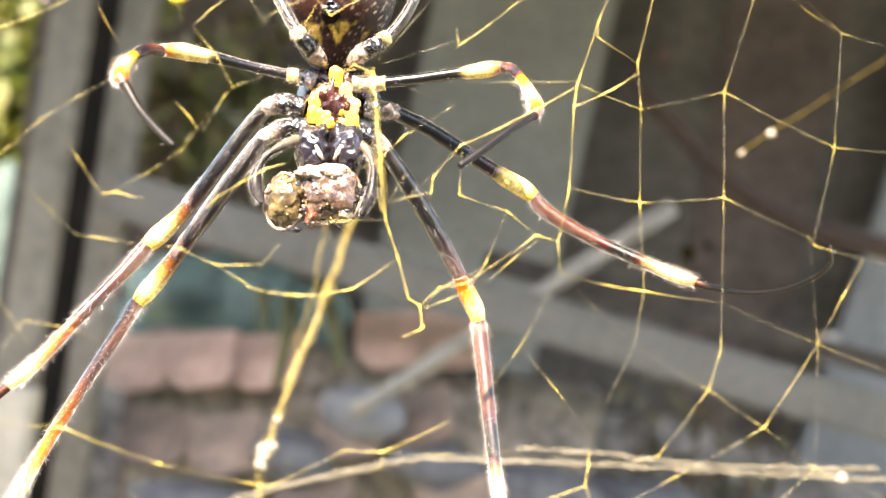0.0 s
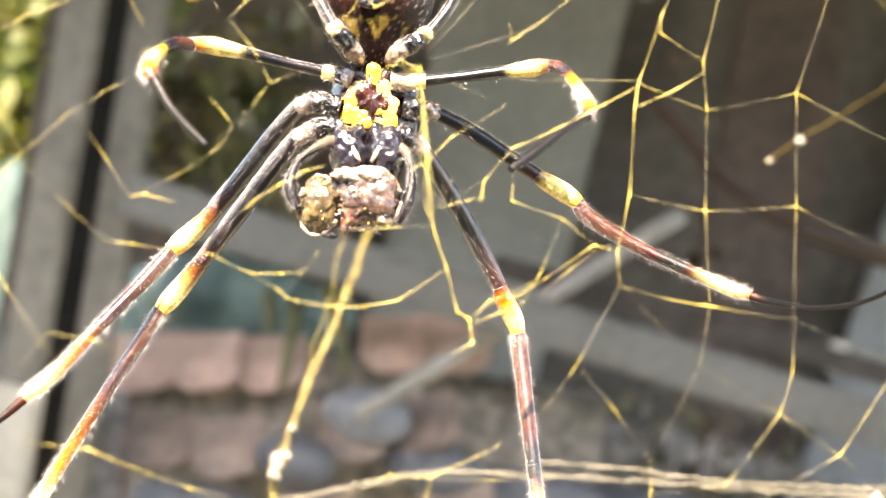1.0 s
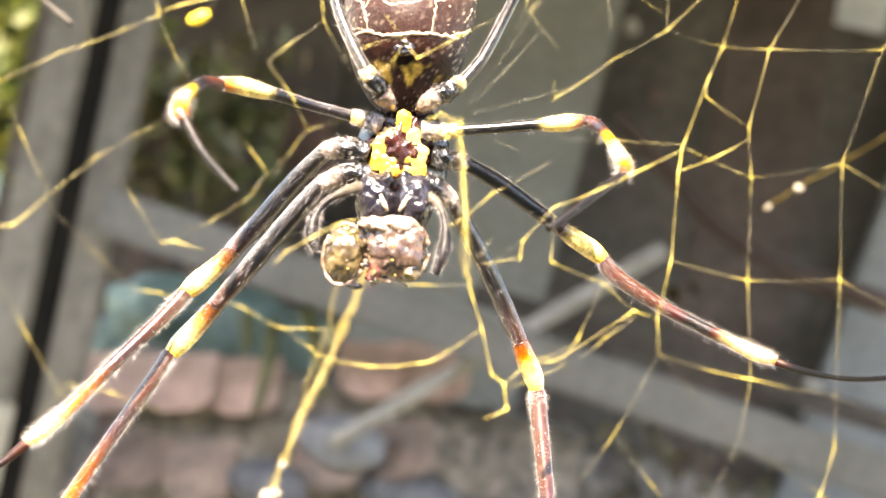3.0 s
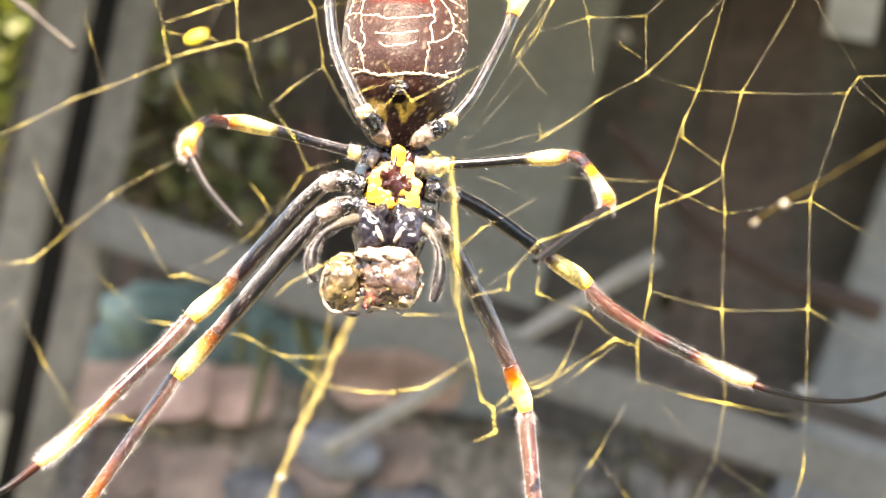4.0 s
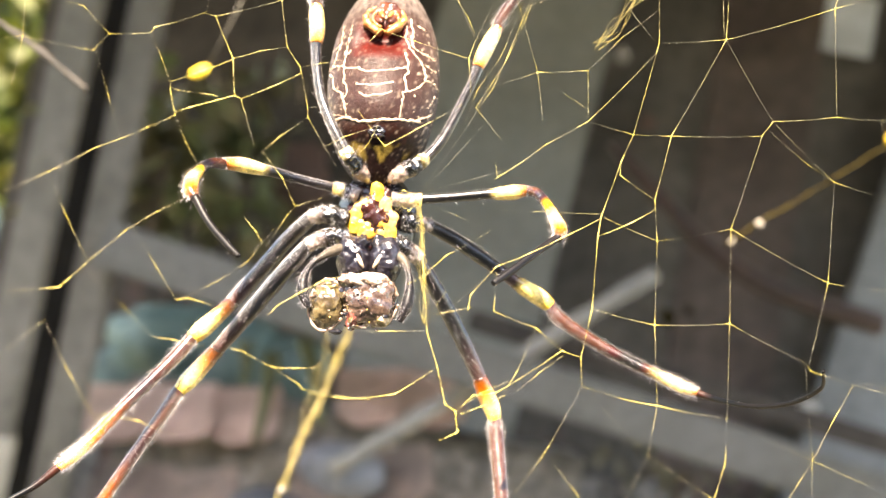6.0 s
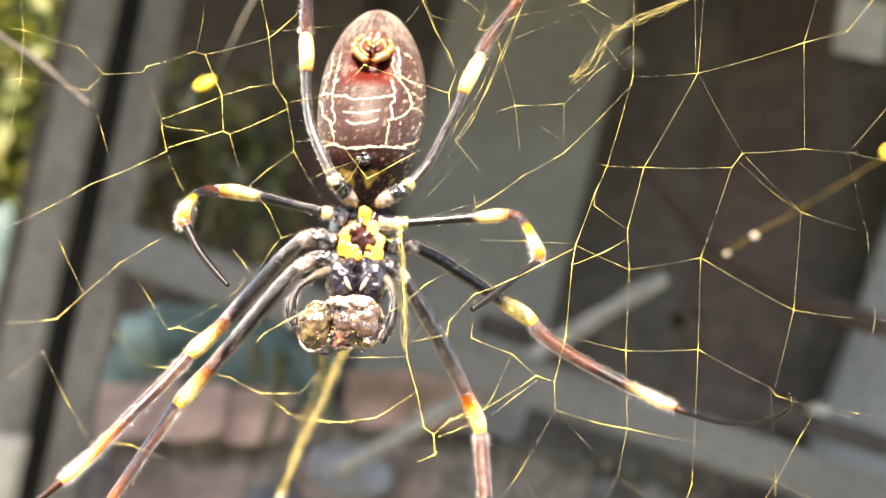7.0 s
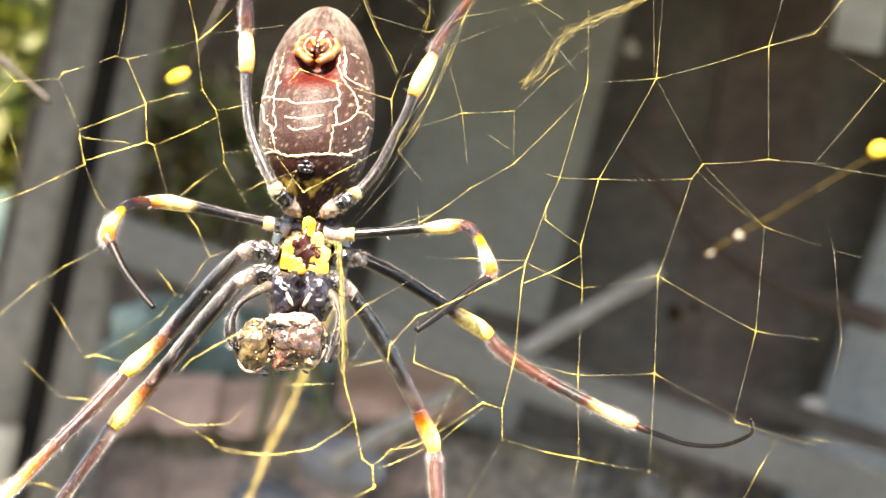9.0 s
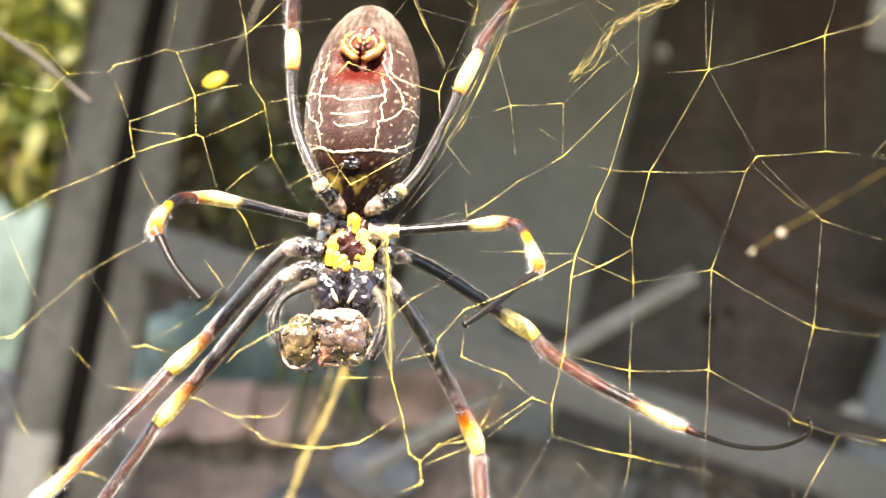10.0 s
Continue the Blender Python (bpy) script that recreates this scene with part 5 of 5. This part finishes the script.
        blob(b, local(*c), [rng.uniform(0.005, 0.016) * CM, 0.006 * CM, rng.uniform(0.005, 0.016) * CM], Euler((0, rng.uniform(0, 3), 0)).to_matrix(), rough=0.5, freq=2500, detail=2)
        part("sparkle_speck", b, rng.choice((M_OLIVE, glint_shell, M_PREY, M_BLACK)), top)
    # Pale cap whose colour paints in the sun's highlight on the shell.
    b = bmesh.new()
    blob(b, local(-0.99, 8.02, 0.745), (0.25 * CM, 0.12 * CM, 0.085 * CM), Euler((0, radians(4), 0)).to_matrix(), rough=0.35, freq=900, detail=5)
    part("glint_shell", b, glint_shell, top, "pale cap coloured for the highlight on top of the shell")
    return tagged(top, "half-eaten brown insect held in the spider's jaws", "insect")


build_prey()


# ---- loose silk behind and beside the sheet ----
def loose_line(name, label, mat, radius, pts, knots=(), shaggy=0.0, strands=7, sways=False):
    top = hang(name, sways)
    b = bmesh.new()
    run = spline(pts, 16)
    cs = [local(*q) for q in run]
    for k in range(strands if shaggy else 0):
        apart = -0.55 if name == "debris_string" and k in (3, 9) else 0.0
        cs2 = [c + Vector((apart * CM * max(0.0, 1 - 1.8 * i / len(cs)), 0, 0)) + Vector((noise.noise(c * 260 + Vector((k * 9, 0, 0))), 0.5 * noise.noise(c * 200 + Vector((0, k * 7, 0))), 0.6 * noise.noise(c * 330 + Vector((0, 3, k * 5))))) * shaggy * CM for i, c in enumerate(cs)]
        tube(b, cs2, [radius * CM * (0.2 + 0.7 * abs(noise.noise(c * 700 + Vector((k, 0, 0))))) * (7 / strands) ** 0.4 for c in cs2], 6)
    tube(b, cs, [radius * CM * (0.3 if shaggy else 0.8) * (1 + 0.7 * noise.noise(c * 500)) for c in cs], 7)
    part("thread", b, mat, top)
    for x, y, z, r in knots:
        b = bmesh.new()
        blob(b, local(x, y, z), (r * CM, r * CM, r * 1.1 * CM), rough=0.6, freq=500)
        part("knot", b, M_FLUFF, top, "pale fluffy knot of silk")
    return tagged(top, label, "spider silk")

M_CORD = material("old_silk_cord", (0.24, 0.19, 0.045), 0.6, grain=0.4, scale=500, second=(0.3, 0.24, 0.09), mix_scale=120)
loose_line("debris_string", "thick shaggy string of yellow silk below the spider", M_CORD, 0.017, ((-1.7, 17.7, 0.9), (-2.3, 17.7, -0.8), (-2.95, 17.7, -2.4), (-3.54, 17.7, -4.08), (-3.75, 17.7, -5.4)), ((-3.54, 17.6, -4.08, 0.17), (-3.62, 17.5, -4.3, 0.12), (-3.42, 17.6, -3.95, 0.11), (-3.3, 17.6, -3.4, 0.07)), 0.17, 14)
loose_line("guy_thread", "thick dull thread with a pale knot behind the web", M_OCHRE_SILK, 0.07, ((6.9, 20.3, 2.2), (7.67, 20.3, 2.76), (9.2, 20.3, 3.7), (13, 20.3, 6.2)), ((7.67, 20.2, 2.76, 0.10), (7.0, 20.2, 2.28, 0.07)), 0.06)
loose_line("low_thread", "pale bundle of threads low behind the web", M_PALE_SILK, 0.024, ((-4.20, 15.5, -4.55), (-2.42, 15.5, -4.07), (-1.04, 15.5, -3.79), (-0.05, 15.5, -3.67), (3.01, 15.5, -3.80), (7.15, 15.5, -4.02), (10.79, 15.5, -4.22)), ((7.10, 15.4, -4.00, 0.09),), 0.16, 6)
loose_line("low_thread", "pale slack thread low behind the web", M_PALE_SILK, 0.024, ((1.38, 15.0, -3.37), (2.91, 15.0, -3.49), (4.72, 15.0, -3.67), (7.58, 15.0, -3.74)), (), 0.13, 5)
loose_line("side_thread", "dull thread beyond the post side of the web", M_STALK, 0.08, ((-9.6, 15.5, 6.2), (-8.0, 15.4, 5.2), (-6.8, 15.2, 4.3)))


loose_line("tangled_silk", "tangle of old yellow silk caught in the mesh", M_STRING, 0.0025, ((1.09, 7.15, 3.01), (1.24, 7.15, 3.16), (1.34, 7.15, 3.33), (1.52, 7.14, 3.53), (1.84, 7.13, 3.7), (2.17, 7.1, 3.87), (2.41, 7.07, 4.07)), (), 0.15, 8, sways=True)

loose_line("caught_silk", "loose wad of yellow silk caught beside the spider's breast", M_STRING, 0.0021, ((-0.74, 7.6, 1.43), (-0.56, 7.2, 1.53), (-0.49, 7.02, 1.3), (-0.46, 6.98, 0.87), (-0.42, 6.93, 0.35)), (), 0.075, 9, sways=True)


def yellow_clot():
    """A bright yellow scrap of debris stuck on the thick thread behind the web."""
    b = bmesh.new()
    blob(b, Vector((0, 0, 0)), (0.27 * CM, 0.12 * CM, 0.2 * CM), Euler((0, radians(-30), 0)).to_matrix(), rough=0.3, freq=300)
    ob = part("yellow_scrap", b, material("pollen", (0.6, 0.36, 0.012), 0.7, grain=0.2, scale=300, bump=0.3, second=(0.5, 0.34, 0.02), mix_scale=100))
    ob.location = there(11.05, 20.20, 4.98)
    tagged(ob, "bright yellow scrap of debris stuck on the thick thread", "pollen")


yellow_clot()


def fragment():
    """A scrap of petal caught in the silk behind the sheet."""
    top = hang("petal", False)
    b = bmesh.new()
    blob(b, local(-6.63, 22.2, 6.55), (0.31 * CM, 0.08 * CM, 0.13 * CM), Euler((0, radians(-32), 0)).to_matrix(), rough=0.25, freq=300)
    part("blade", b, material("petal_yellow", (0.85, 0.62, 0.04), 0.5, grain=0.2, scale=300, bump=0.2, second=(0.8, 0.5, 0.03), mix_scale=100), top)
    b = bmesh.new()
    tube(b, [local(-6.4, 22.2, 6.7), local(-6.0, 22.2, 7.6), local(-5.2, 22.2, 9.5)], [0.02 * CM] * 3, 6)
    part("thread", b, M_PALE_SILK, top)
    return tagged(top, "small yellow petal caught on a thread", "petal")


fragment()

# ---- what sways ----
def motions():
    for ob in SWAYING:
        walk(ob, [(t, BASE @ Matrix.Translation(PIVOT * CM) @ pose(CM * x, CM * y, CM * z, rx, ry, rz)) for t, x, y, z, rx, ry, rz in SWAY])
    # the feelers work slowly at the prey, each about its root
    for side, root, turns in ((1, local(-0.78, 8.35, 1.08), ((0, 0), (1, 2), (2.5, -2), (4, -8), (4.6, -8), (5.2, -4), (5.5, 3), (6.1, -2), (7.5, 2), (8.5, -2), (10, 0))),
                              (-1, local(-1.25, 8.35, 1.12), ((0, 0), (1, -2), (2.5, 2), (4, 3), (5, 0), (5.5, -2), (7.5, 1), (9, -2), (10, 0)))):
        walk(FEELERS[side], [(t, Matrix.Translation(root) @ pose(0, 0, 0, 0, turn, 0) @ Matrix.Translation(-root)) for t, turn in turns])


motions()
